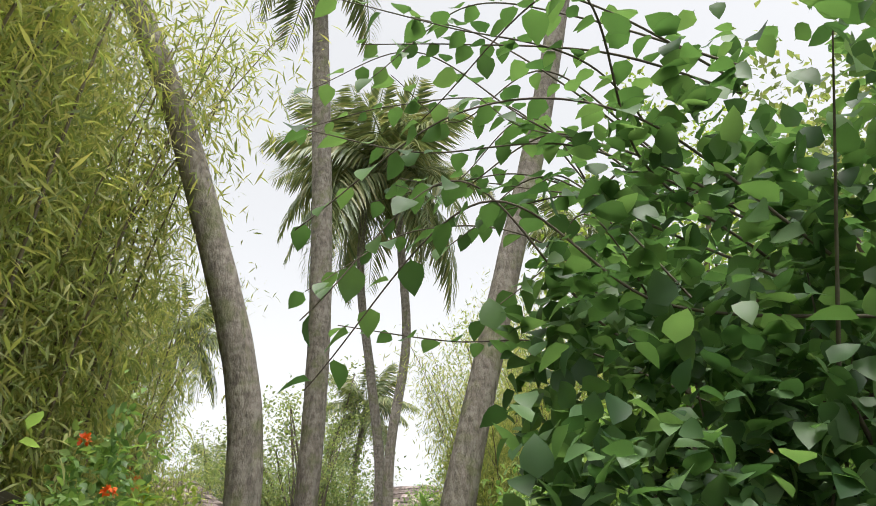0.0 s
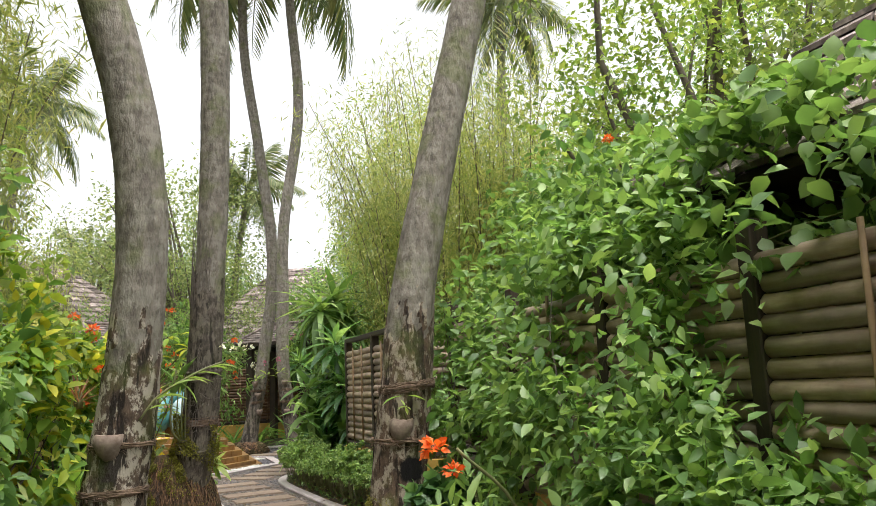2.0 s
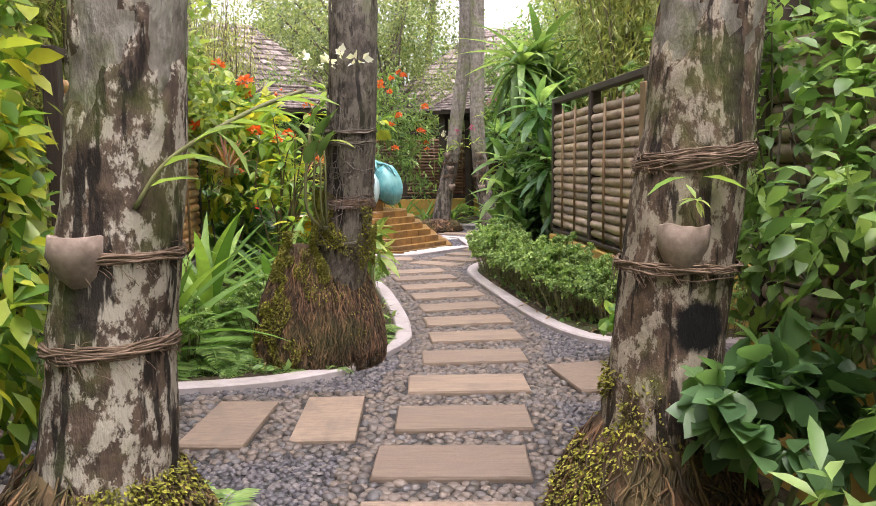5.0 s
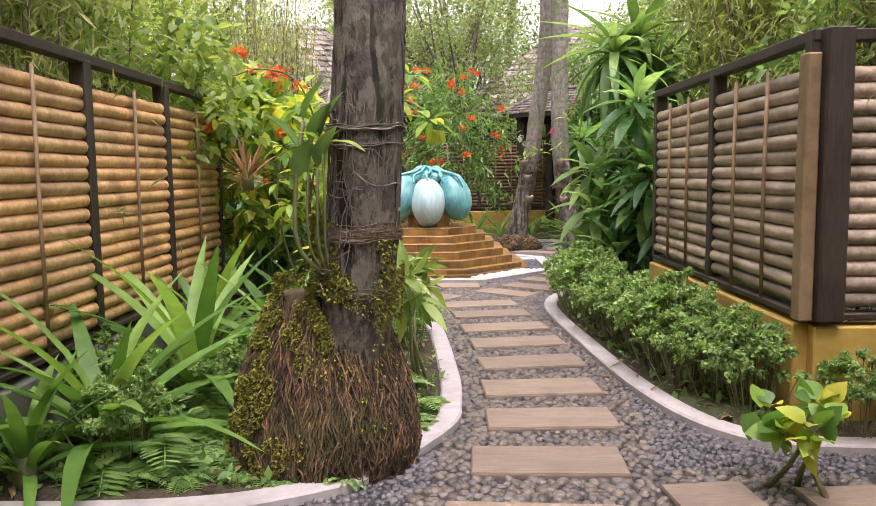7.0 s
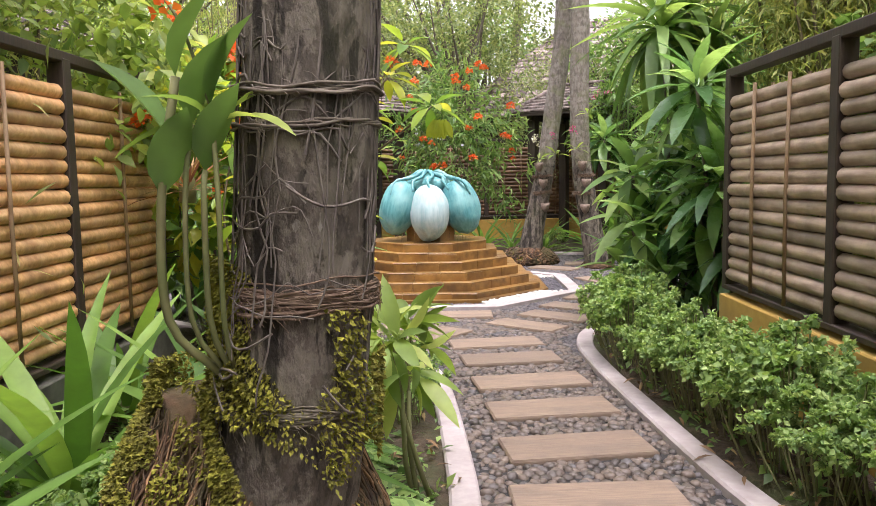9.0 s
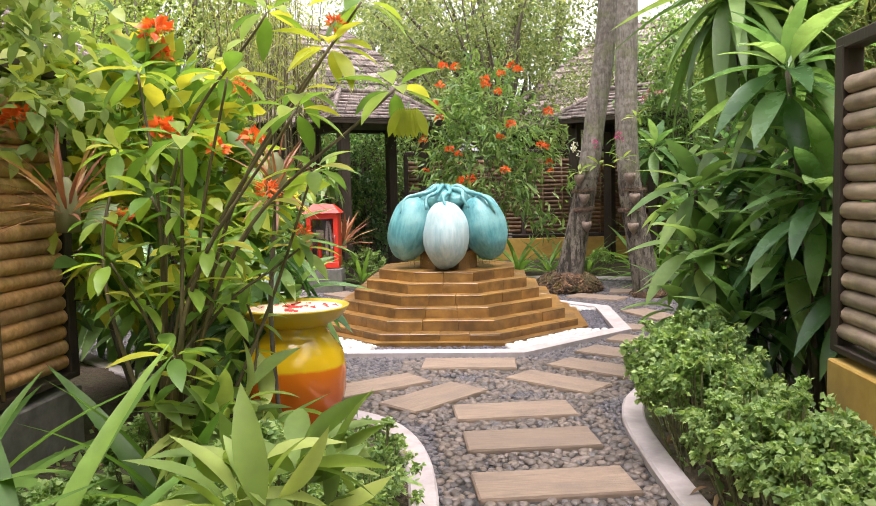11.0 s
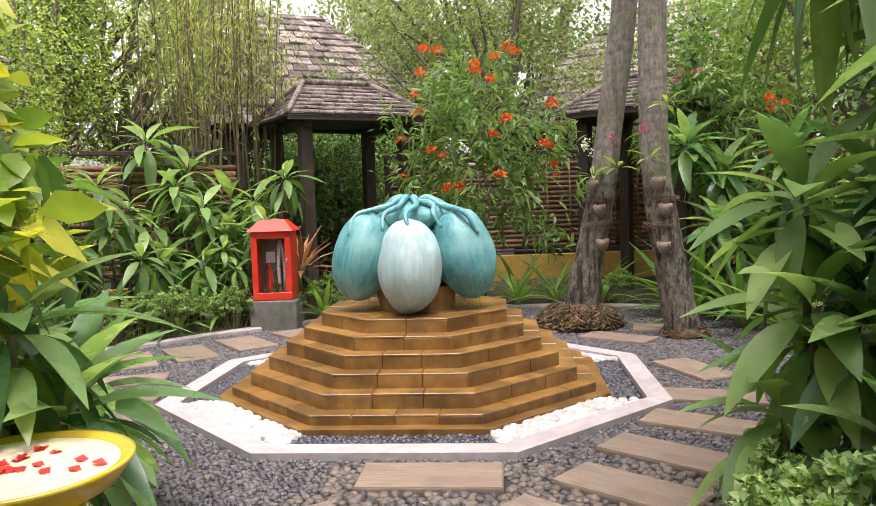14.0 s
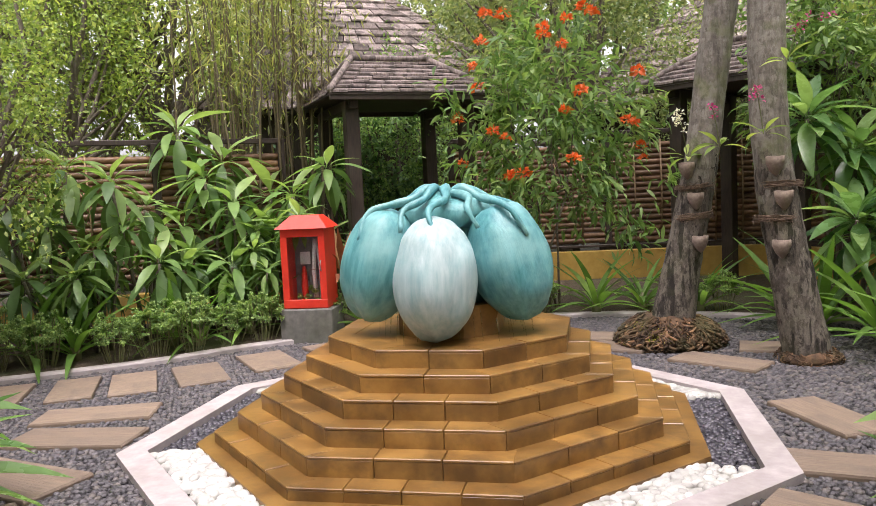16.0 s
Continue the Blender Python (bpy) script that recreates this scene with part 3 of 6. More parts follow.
# stepping slabs: centre x, centre y, length, depth, turn
SLABS = [(0.66, -3.43, 0.76, 0.33, 9), (0.74, -3.99, 0.74, 0.33, 8), (0.82, -4.64, 0.76, 0.33, 9), (0.88, -5.25, 0.75, 0.33, 8),
         (0.92, -5.9, 0.75, 0.34, 8), (0.91, -6.56, 0.74, 0.35, 3), (0.89, -7.18, 0.72, 0.34, 1), (0.79, -7.81, 0.73, 0.35, -2),
         (0.66, -8.47, 0.74, 0.36, -4), (0.55, -9.1, 0.72, 0.38, -5), (0.42, -9.7, 0.71, 0.38, -7), (0.33, -10.3, 0.7, 0.36, -7),
         (0.3, -10.93, 0.73, 0.34, -7), (0.28, -11.55, 0.73, 0.36, -5), (0.25, -12.2, 0.73, 0.36, -5), (0.2, -12.85, 0.73, 0.36, -6),
         (0.12, -13.5, 0.73, 0.36, -7), (0.03, -14.15, 0.73, 0.36, -8), (-0.06, -14.8, 0.73, 0.36, -8), (-0.15, -15.45, 0.73, 0.36, -8),
         (-0.16, -9.0, 0.33, 0.7, -4), (-0.68, -9.02, 0.34, 0.7, -8), (-1.2, -9.05, 0.34, 0.7, -4), (1.45, -8.4, 0.36, 0.62, 6), (2.0, -8.45, 0.36, 0.62, 4),
         (0.33, -2.09, 0.76, 0.36, 0), (-0.31, -2.78, 0.72, 0.33, 38), (0.13, -3.1, 0.72, 0.36, 51), (0.99, -2.69, 0.72, 0.32, -38),
         (1.33, -2.25, 0.72, 0.33, -38), (1.62, -1.75, 0.75, 0.33, -38), (1.95, -1.2, 0.74, 0.33, -30), (2.15, -0.55, 0.74, 0.33, -12),
         (2.25, 0.3, 0.72, 0.34, -68), (1.85, 1.73, 0.72, 0.36, -34), (2.34, 2.25, 0.5, 0.4, -10),
         (-2.8, 0.95, 0.36, 0.74, 32), (-2.38, 1.26, 0.4, 0.74, 36), (-1.98, 1.75, 0.42, 0.72, 40), (-2.52, 0.1, 0.8, 0.36, 18), (-2.32, -0.4, 0.8, 0.36, 6),
         (-2.2, -1.08, 0.78, 0.42, -14), (-1.75, -1.75, 0.76, 0.36, -40), (-3.2, 0.75, 0.34, 0.72, 30), (-3.65, 0.5, 0.34, 0.72, 28),
         (-1.5, 2.2, 0.4, 0.7, 45), (-0.9, 2.6, 0.4, 0.7, 60), (-0.2, 2.75, 0.72, 0.36, 5), (0.7, 2.8, 0.72, 0.36, -5), (1.1, 2.3, 0.5, 0.36, -20)]
slab_meshes = {}
slab_poly = []
for sx, sy, lx, ly, tz in SLABS:
    key = (round(lx, 1), round(ly, 1))
    if key not in slab_meshes:
        gb = Geo().box((0, 0, 0), (1, 1, 0.06), 0.012)
        slab_meshes[key] = gb.mesh("slab", M_SLAB, False)
    ob = part("slab", slab_meshes[key], None, path)
    ob.matrix_basis = pose(sx, sy, -0.014, 0, 0, tz) @ Matrix.Diagonal((lx, ly, 1, 1))
    slab_poly.append((sx, sy, lx, ly, radians(tz)))

# pebbles, one joined sheet of stones
def stone(n=7):
    """A rounded flat pebble, about 1 long and 0.8 wide, its top at 0.33."""
    V, F = [], []
    for k, (r, z) in enumerate(((0.5, -0.05), (0.47, 0.13), (0.34, 0.27))):
        for a in range(n):
            th = 2 * math.pi * (a + 0.5 * (k % 2)) / n
            V.append((r * math.cos(th), 0.8 * r * math.sin(th), z))
    V.append((0.02, 0.0, 0.33))
    for k in range(2):
        F += [(k * n + a, k * n + (a + 1) % n, (k + 1) * n + (a + 1) % n, (k + 1) * n + a) for a in range(n)]
    F += [(2 * n + a, 2 * n + (a + 1) % n, 3 * n) for a in range(n)]
    return V, F


PEB = stone()


def pebbles(P, size, z, lift=0.35):
    c = len(P)
    a = rng.uniform(0, 2 * np.pi, c)
    D = np.stack([np.cos(a), np.sin(a), rng.normal(0, 0.1, c)], 1)
    P3 = np.column_stack([P, z + rng.normal(0, 0.003, c)])
    mm = aim(P3, D, size * rng.uniform(0.75, 1.25, c), 0.15)
    mm[:, :3, 1] *= rng.uniform(0.8, 1.2, c)[:, None]
    return Geo().inst(PEB, mm)


def jitter_grid(x0, x1, y0, y1, s):
    X, Y = np.meshgrid(np.arange(x0, x1, s), np.arange(y0, y1, s * 0.88))
    X = X + (np.arange(X.shape[0])[:, None] % 2) * s * 0.5
    P = np.stack([X.ravel(), Y.ravel()], 1)
    return P + rng.uniform(-0.28, 0.28, P.shape) * s


def off_slabs(P, grow=0.012):
    ok = np.ones(len(P), bool)
    for sx, sy, lx, ly, a in slab_poly:
        d = P - np.array((sx, sy))
        u = d[:, 0] * math.cos(a) + d[:, 1] * math.sin(a)
        v = -d[:, 0] * math.sin(a) + d[:, 1] * math.cos(a)
        ok &= ~((abs(u) < lx / 2 + grow) & (abs(v) < ly / 2 + grow))
    return ok


def octagon(a, c=FC, turn=0.0):
    th = radians(22.5) + turn + np.arange(8) * np.pi / 4
    return np.stack([np.cos(th), np.sin(th)], 1) * a / math.cos(radians(22.5)) + np.asarray(c)


KC = np.array((0.03, 0.02))
ring_in = octagon(1.67, KC)
ring_out = octagon(1.83, KC)
P = jitter_grid(-5, 4.4, -16.5, 4, 0.035)
P = P[inside(P, OUTLINE)]
P = P[off_slabs(P) & ~inside(P, ring_out)]
# brown stones lie in the strips between the slabs
strip = ~off_slabs(P, 0.16) & (P[:, 1] < -1.9)
solo("path_pebbles", pebbles(P[~strip], 0.043, -0.013), M_PEB, "small grey river pebbles set close together", "pebbles", kind="stuff")
P = jitter_grid(-1.0, 2.2, -16.0, -1.9, 0.05)
P = P[inside(P, OUTLINE) & off_slabs(P) & ~off_slabs(P, 0.16) & ~inside(P, ring_out)]
solo("path_pebbles", pebbles(P, 0.064, -0.016), M_PEBB, "brownish river pebbles between the stepping slabs", "pebbles", kind="stuff")


# ---- fountain ----
def prism(g, poly, z0, z1):
    k = len(poly)
    V = [(*p, z0) for p in poly] + [(*p, z1) for p in poly]
    return g.add(V, [(a, (a + 1) % k, k + (a + 1) % k, k + a) for a in range(k)] + [tuple(range(k))[::-1], tuple(range(k, 2 * k))])


fountain = thing("fountain", "octagonal stepped fountain base clad in wet ochre stone tiles", "fountain", pose(0, 0, 0))
TIERS = 6
for k in range(TIERS):
    a = 1.34 - k * 0.125
    z0, z1 = k * 0.1, (k + 1) * 0.1
    c = FC + np.array((0, 0.012 * k))
    tier = part("tier", prism(Geo(), octagon(a - 0.016, c), z0 - 0.02, z1 - 0.012), M_TILE, fountain, "", False)
    O = octagon(a, c)
    for s in range(8):
        p, q = O[s], O[(s + 1) % 8]
        L = np.linalg.norm(q - p)
        cnt = max(2, round(L / 0.29))
        u = (q - p) / L
        ang = math.atan2(u[1], u[0])
        tw = L / cnt
        riser = Geo().box((0, 0.008, -0.008), (tw - 0.004, 0.018, 0.094), 0.002).mesh("riser_tile", M_TILE, False)
        tread = Geo().box((0, 0.075, 0), (tw - 0.004, 0.155, 0.016), 0.004).mesh("tread_tile", M_TILE, False)
        for e in range(cnt):
            m = p + u * tw * (e + 0.5)
            jig = rng.normal(0, 0.0012, 2)
            part("riser_tile", riser, None, tier, "", False, pose(m[0] + jig[0], m[1] + jig[1], z0 + 0.046, 0, 0, math.degrees(ang)))
            part("tread_tile", tread, None, tier, "", False, pose(m[0], m[1], z1 - 0.008 + jig[1], 0, 0, math.degrees(ang)))
    if k == 0:
        part("base_plinth", prism(Geo(), octagon(a + 0.1, c), -0.05, 0.035), M_TILE, fountain, "", False)
part("top_tiles", prism(Geo(), octagon(0.6, FC + np.array((0, 0.06))), 0.5, 0.597), M_TILE, fountain, "", False)
pd = Geo()
prism(pd, octagon(0.30, (0.05, 0.0)), 0.59, 0.78)
part("pedestal", pd, M_TILE, fountain, "brown tiled pedestal", False)

# ring kerb with pebbles around the fountain
rk = thing("fountain_kerb", "white octagonal kerb around the fountain pebble bed", "kerb", pose(0, 0, 0))
for s in range(8):
    a0, a1, b0, b1 = ring_in[s], ring_in[(s + 1) % 8], ring_out[s], ring_out[(s + 1) % 8]
    V = [(*p, z) for z in (-0.05, 0.035) for p in (a0, a1, b1, b0)]
    part("kerb_stone", Geo().add(V, [(4, 5, 6, 7), (0, 1, 5, 4), (3, 7, 6, 2), (0, 4, 7, 3), (1, 2, 6, 5)]), M_KERB, rk, "", False)
P = jitter_grid(-1.9, 1.9, -1.9, 1.9, 0.05)
P = P[inside(P, octagon(1.65, KC)) & ~inside(P, octagon(1.43))]
ang = np.degrees(np.arctan2(P[:, 1] - KC[1], P[:, 0] - KC[0])) % 360
white = ((ang - 22.5) // 45).astype(int) % 2 == 0
solo("white_pebbles", pebbles(P[white], 0.085, 0.0), M_PEBW, "polished white pebbles beside the fountain steps", "pebbles", kind="stuff")
P2 = jitter_grid(-1.9, 1.9, -1.9, 1.9, 0.036)
P2 = P2[inside(P2, octagon(1.65, KC)) & ~inside(P2, octagon(1.43))]
ang = np.degrees(np.arctan2(P2[:, 1] - KC[1], P2[:, 0] - KC[0])) % 360
solo("dark_pebbles", pebbles(P2[((ang - 22.5) // 45).astype(int) % 2 == 1], 0.05, -0.01), M_PEBD, "dark wet pebbles beside the fountain steps", "pebbles", kind="stuff")

# sculpture of hanging fruits
sc = thing("fruit_sculpture", "teal patinated cluster of giant coconuts on the fountain", "sculpture", pose(0.05, 0.0, 0.62))
zs = np.linspace(0, 1, 30)
prof = np.array([(0.23 * max(0.0, math.sin(math.pi * z ** 1.06)) ** 0.44 + 0.004, 0.7 * (z - 0.5)) for z in zs])
fruit_meshes = []
for v in range(3):
    gf = Geo().lathe(prof, 48, (0, 0, 0), 0.035, 5)
    V = gf.v[0]
    nn = np.array([noise.noise(Vector(p * 4 + v * 7)) for p in V])
    n2 = np.array([noise.noise(Vector((p[0] * 16, p[1] * 16, p[2] * 5 + v))) for p in V])
    V += V * (nn * 0.07 + n2 * 0.035)[:, None]
    pinch = np.clip((-V[:, 2] - 0.22) / 0.11, 0, 1)
    V[:, 0] *= 1 - 0.35 * pinch * np.abs(np.sin(2.5 * np.arctan2(V[:, 1], V[:, 0])))
    fruit_meshes.append(gf)
for k, adeg in enumerate((-90, -18, 54, 126, 198)):
    a = radians(adeg)
    m = pose(0.41 * math.cos(a), 0.41 * math.sin(a), 0.34 if k == 0 else 0.4) @ Matrix.Rotation(a, 4, "Z") @ Matrix.Rotation(radians(-6 if k == 0 else -15), 4, "Y")
    part("fruit", fruit_meshes[k % 3].mesh("fruit", M_PALE if k == 0 else M_TEAL), None, sc, "pale blue-green fruit" if k == 0 else "", True, m)
core = Geo().lathe([(0.2, 0.1), (0.26, 0.3), (0.2, 0.55), (0.1, 0.7), (0.03, 0.76)], 20)
part("core", core, M_TEAL, sc)
for k in range(11):
    a = radians(-90 + k * 360 / 11 + rng.uniform(-8, 8))
    reach = rng.uniform(0.34, 0.58)
    pts = [(0, 0, 0.74), (0.10 * math.cos(a), 0.10 * math.sin(a), 0.82 + rng.uniform(-0.04, 0.03)), (0.24 * math.cos(a + 0.1), 0.24 * math.sin(a + 0.1), 0.78),
           (reach * 0.85 * math.cos(a - 0.1), reach * 0.85 * math.sin(a - 0.1), 0.72), (reach * math.cos(a), reach * math.sin(a), 0.72 - reach * 0.28)]
    part("stalk", Geo().tube(smooth_line(pts, 0.03), np.linspace(0.034, 0.013, len(smooth_line(pts, 0.03))) * (1 + 0.12 * np.sin(np.arange(len(smooth_line(pts, 0.03))) * 1.3)), 8), M_TEAL, sc)
lump = Geo().lathe([(0.02, 0.58), (0.22, 0.62), (0.27, 0.7), (0.2, 0.77), (0.09, 0.82), (0.02, 0.83)], 28)
V = lump.v[0]
V += np.array([noise.noise_vector(Vector(p * 11)) for p in V]) * 0.06
part("calyx", lump, M_TEAL, sc, "crumpled teal calyx")
water = Geo()
for k in range(30):
    a, r0 = rng.uniform(0, 2 * np.pi), rng.uniform(0.36, 0.5)
    x, y, z = 0.05 + r0 * math.cos(a), r0 * math.sin(a), rng.uniform(0.72, 0.84)
    water.tube([(x, y, z), (x * 1.03, y * 1.03, (z + 0.6) / 2), (x * 1.05, y * 1.05, 0.6)], rng.uniform(0.0015, 0.003), 5, False)
trickle = solo("water_trickles", water, M_GLASS, "thin trickles of clear water under the fruits", "water", kind="stuff")
trickle.visible_shadow = False


# ---- bamboo fences ----
def bamboo_pole(L, r, bends=0.0):
    xs, rs = [], []
    x = 0.0
    while x < L:
        nx_ = min(L, x + 0.34)
        for dx, k in ((0.0, 1.0), (0.012, 1.07), (0.024, 1.0), (0.17, 0.96)):
            if x + dx < nx_:
                xs.append(x + dx)
                rs.append(r * k)
        x = nx_
    xs.append(L)
    rs.append(r)
    return Geo().tube([(a - L / 2, 0, 0) for a in xs], rs, 10)


def fence(p, q, z0, z1, base, pole_mat, label, panels, canes=2, rail=True, pole_r=0.043, posts=(True, True), wall=None):
    """A bamboo fence from p to q: base wall, dark posts, and per panel its poles and canes."""
    p, q = np.array(p, float), np.array(q, float)
    L = np.linalg.norm(q - p)
    ang = math.degrees(math.atan2(*(q - p)[::-1]))
    t = thing("bamboo_fence", label, "fence", pose(p[0], p[1], 0, 0, 0, ang))
    if base > 0:
        part("base_wall", Geo().box((L / 2, 0, base / 2 - 0.05), (L, 0.16, base + 0.1), 0.008), wall or M_WALL, t, "grey base wall" if wall else "ochre plastered base wall", False)
    W = L / panels
    lo = max(base, z0)
    for k in range(panels + 1):
        if (k == 0 and not posts[0]) or (k == panels and not posts[1]):
            continue
        part("post", Geo().box((k * W, 0, (lo + z1 + 0.12) / 2), (0.085, 0.1, z1 + 0.12 - lo), 0.006), M_DARKW, t, "", False)
    if rail:
        part("rail", Geo().box((L / 2, 0, z1 + 0.13), (L + 0.1, 0.09, 0.06), 0.006), M_DARKW, t, "", False)
        part("rail", Geo().box((L / 2, 0, lo + 0.02), (L - 0.02, 0.11, 0.035), 0.006), M_DARKW, t, "", False)
    pole = bamboo_pole(W - 0.09, pole_r).mesh("bamboo_pole", pole_mat)
    cnt = int((z1 - lo - 0.04) / (pole_r * 1.9))
    for k in range(panels):
        for e in range(cnt):
            z = lo + 0.06 + pole_r + e * (z1 - lo - 0.1 - pole_r) / max(1, cnt - 1) * 0.98
            m = pose((k + 0.5) * W + rng.normal(0, 0.006), rng.normal(0, 0.004), z, rng.uniform(0, 360), rng.normal(0, 0.35), (180 if rng.random() < 0.5 else 0) + rng.normal(0, 0.25))
            part("bamboo_pole", pole, None, t, "", True, m)
        for c in range(canes):
            x = (k + (c + 1) / (canes + 1)) * W
            for side in (-1, 1):
                part("cane", Geo().tube([(x, side * (pole_r + 0.012), lo + 0.04), (x + 0.01, side * (pole_r + 0.014), (lo + z1) / 2), (x - 0.004, side * (pole_r + 0.012), z1 + 0.01)], 0.012, 6), M_CANE, t)
    return t


fence((-1.86, -4.12), (-1.86, -8.0), 0.4, 1.95, 0.36, M_BAMG, "golden bamboo pole fence with dark posts", 3, 1, wall=M_GREYC)
fence((-1.86, -9.8), (-1.86, -13.7), 0.5, 1.9, 0.42, M_BAMG, "golden bamboo pole fence behind the shrubs", 3, 1, wall=M_GREYC)
fence((2.24, -7.3), (2.24, -4.4), 0.58, 1.92, 0.55, M_BAMB, "weathered bamboo pole fence on an ochre base wall", 2, 2)
fence((2.24, -7.3), (4.6, -7.34), 0.58, 1.92, 0.55, M_BAMB, "weathered bamboo fence return on an ochre base wall", 2, 1, posts=(False, True))
fence((1.78, -14.3), (1.78, -9.9), 0.62, 1.86, 0.58, M_BAMB, "weathered bamboo pole fence half hidden by shrubs", 4, 1, False)
fence((1.78, -9.9), (4.2, -9.9), 0.62, 1.86, 0.58, M_BAMB, "weathered bamboo fence return beside the side path", 2, 1)
fence((-6.6, 1.9), (-3.0, 4.7), 0.5, 2.05, 0.4, M_BAMR, "brown bamboo fence behind the planting", 3, 1)
fence((-1.2, 6.9), (3.4, 7.4), 0.5, 2.05, 0.45, M_BAMR, "brown bamboo fence behind the flowering shrub", 4, 2)
fence((3.4, 7.4), (5.8, 3.0), 0.5, 2.05, 0.45, M_BAMR, "brown bamboo fence at the side of the court", 3, 1)
# corner post of the fence by the path
solo("corner_post", Geo().box((2.3, -7.36, 1.33), (0.14, 0.14, 1.5), 0.01), M_DARKW, "broad dark wooden corner post of the fence", "post", smooth=False)
solo("corner_board", Geo().box((2.19, -7.33, 1.27), (0.075, 0.1, 1.38), 0.008), M_CANE, "pale weathered corner board of the fence", "post", smooth=False)
# ochre gate pillar with its bevelled cap
gp = Geo().box((1.78, -14.42, 0.95), (0.2, 0.2, 2.0), 0.01)
V = [(1.67, -14.53, 1.95), (1.89, -14.53, 1.95), (1.89, -14.31, 1.95), (1.67, -14.31, 1.95), (1.78, -14.42, 2.07)]
gp.add(V, [(0, 1, 4), (1, 2, 4), (2, 3, 4), (3, 0, 4), (3, 2, 1, 0)])
solo("gate_pillar", gp, M_WALL, "ochre plastered gate pillar with a pyramid top", "pillar", smooth=False)
# wooden gate at the side path
gate = thing("wooden_gate", "closed reddish-brown wooden gate of upright planks", "gate", pose(3.0, -9.5, 0))
M_REDW = surface("reddish_wood", [(0.16, 0.05, 0.025), (0.28, 0.1, 0.05)], 6, 2, (0.3, 0.24, 0.2), 0.5, (0.5, 0.75), 0.3, 0.004, (12, 12, 1))
plank = Geo().box((0, 0, 0.95), (0.05, 0.16, 1.9), 0.006).mesh("plank", M_REDW, False)
for k in range(10):
    part("plank", plank, None, gate, "", False, pose(0, 0.09 + k * 0.17, 0.0))


# ---- roofs ----
def hip_roof(g, w, d, z0, h, ridge=0.4, rows=10, size=0.2, thick=0.025, roof=None):
    """Shingle courses on the four slopes of a hipped roof, as separate boards."""
    rl = max(0.0, w / 2 - d / 2) + ridge * 0.5
    ends = {"s": ((-w / 2, -d / 2), (w / 2, -d / 2), (-rl, 0), (rl, 0)), "n": ((w / 2, d / 2), (-w / 2, d / 2), (rl, 0), (-rl, 0)),
            "e": ((w / 2, -d / 2), (w / 2, d / 2), (rl, 0), (rl, 0)), "w": ((-w / 2, d / 2), (-w / 2, -d / 2), (-rl, 0), (-rl, 0))}
    for a, b, c, e in ends.values():
        a, b, c, e = (np.array(v, float) for v in (a, b, c, e))
        for r in range(rows):
            t0, t1 = r / rows, (r + 1.35) / rows
            l0, r0 = a + (c - a) * t0, b + (e - b) * t0
            l1, r1 = a + (c - a) * min(1, t1), b + (e - b) * min(1, t1)
            L = np.linalg.norm(r0 - l0)
            cnt = max(1, int(L / size))
            for k in range(cnt):
                f0, f1 = (k + 0.03) / cnt, (k + 0.97) / cnt
                j = rng.uniform(-0.12, 0.12) / rows
                p00, p01 = l0 + (r0 - l0) * f0, l0 + (r0 - l0) * f1
                p10, p11 = l1 + (r1 - l1) * f0, l1 + (r1 - l1) * f1
                zl, zh = z0 + h * (t0 + j) + thick * 2.2, z0 + h * min(1, t1) + thick * 0.3
                V = [(*p00, zl), (*p01, zl), (*p11, zh), (*p10, zh), (*p00, zl - thick), (*p01, zl - thick), (*p11, zh - thick), (*p10, zh - thick)]
                fs = [(0, 1, 2, 3), (0, 4, 5, 1), (1, 5, 6, 2), (3, 7, 4, 0)]
                if roof is None:
                    g.add(V, fs)
                else:
                    part("shingle", Geo().add(V, fs), M_SHING, roof, "", False)
    return g


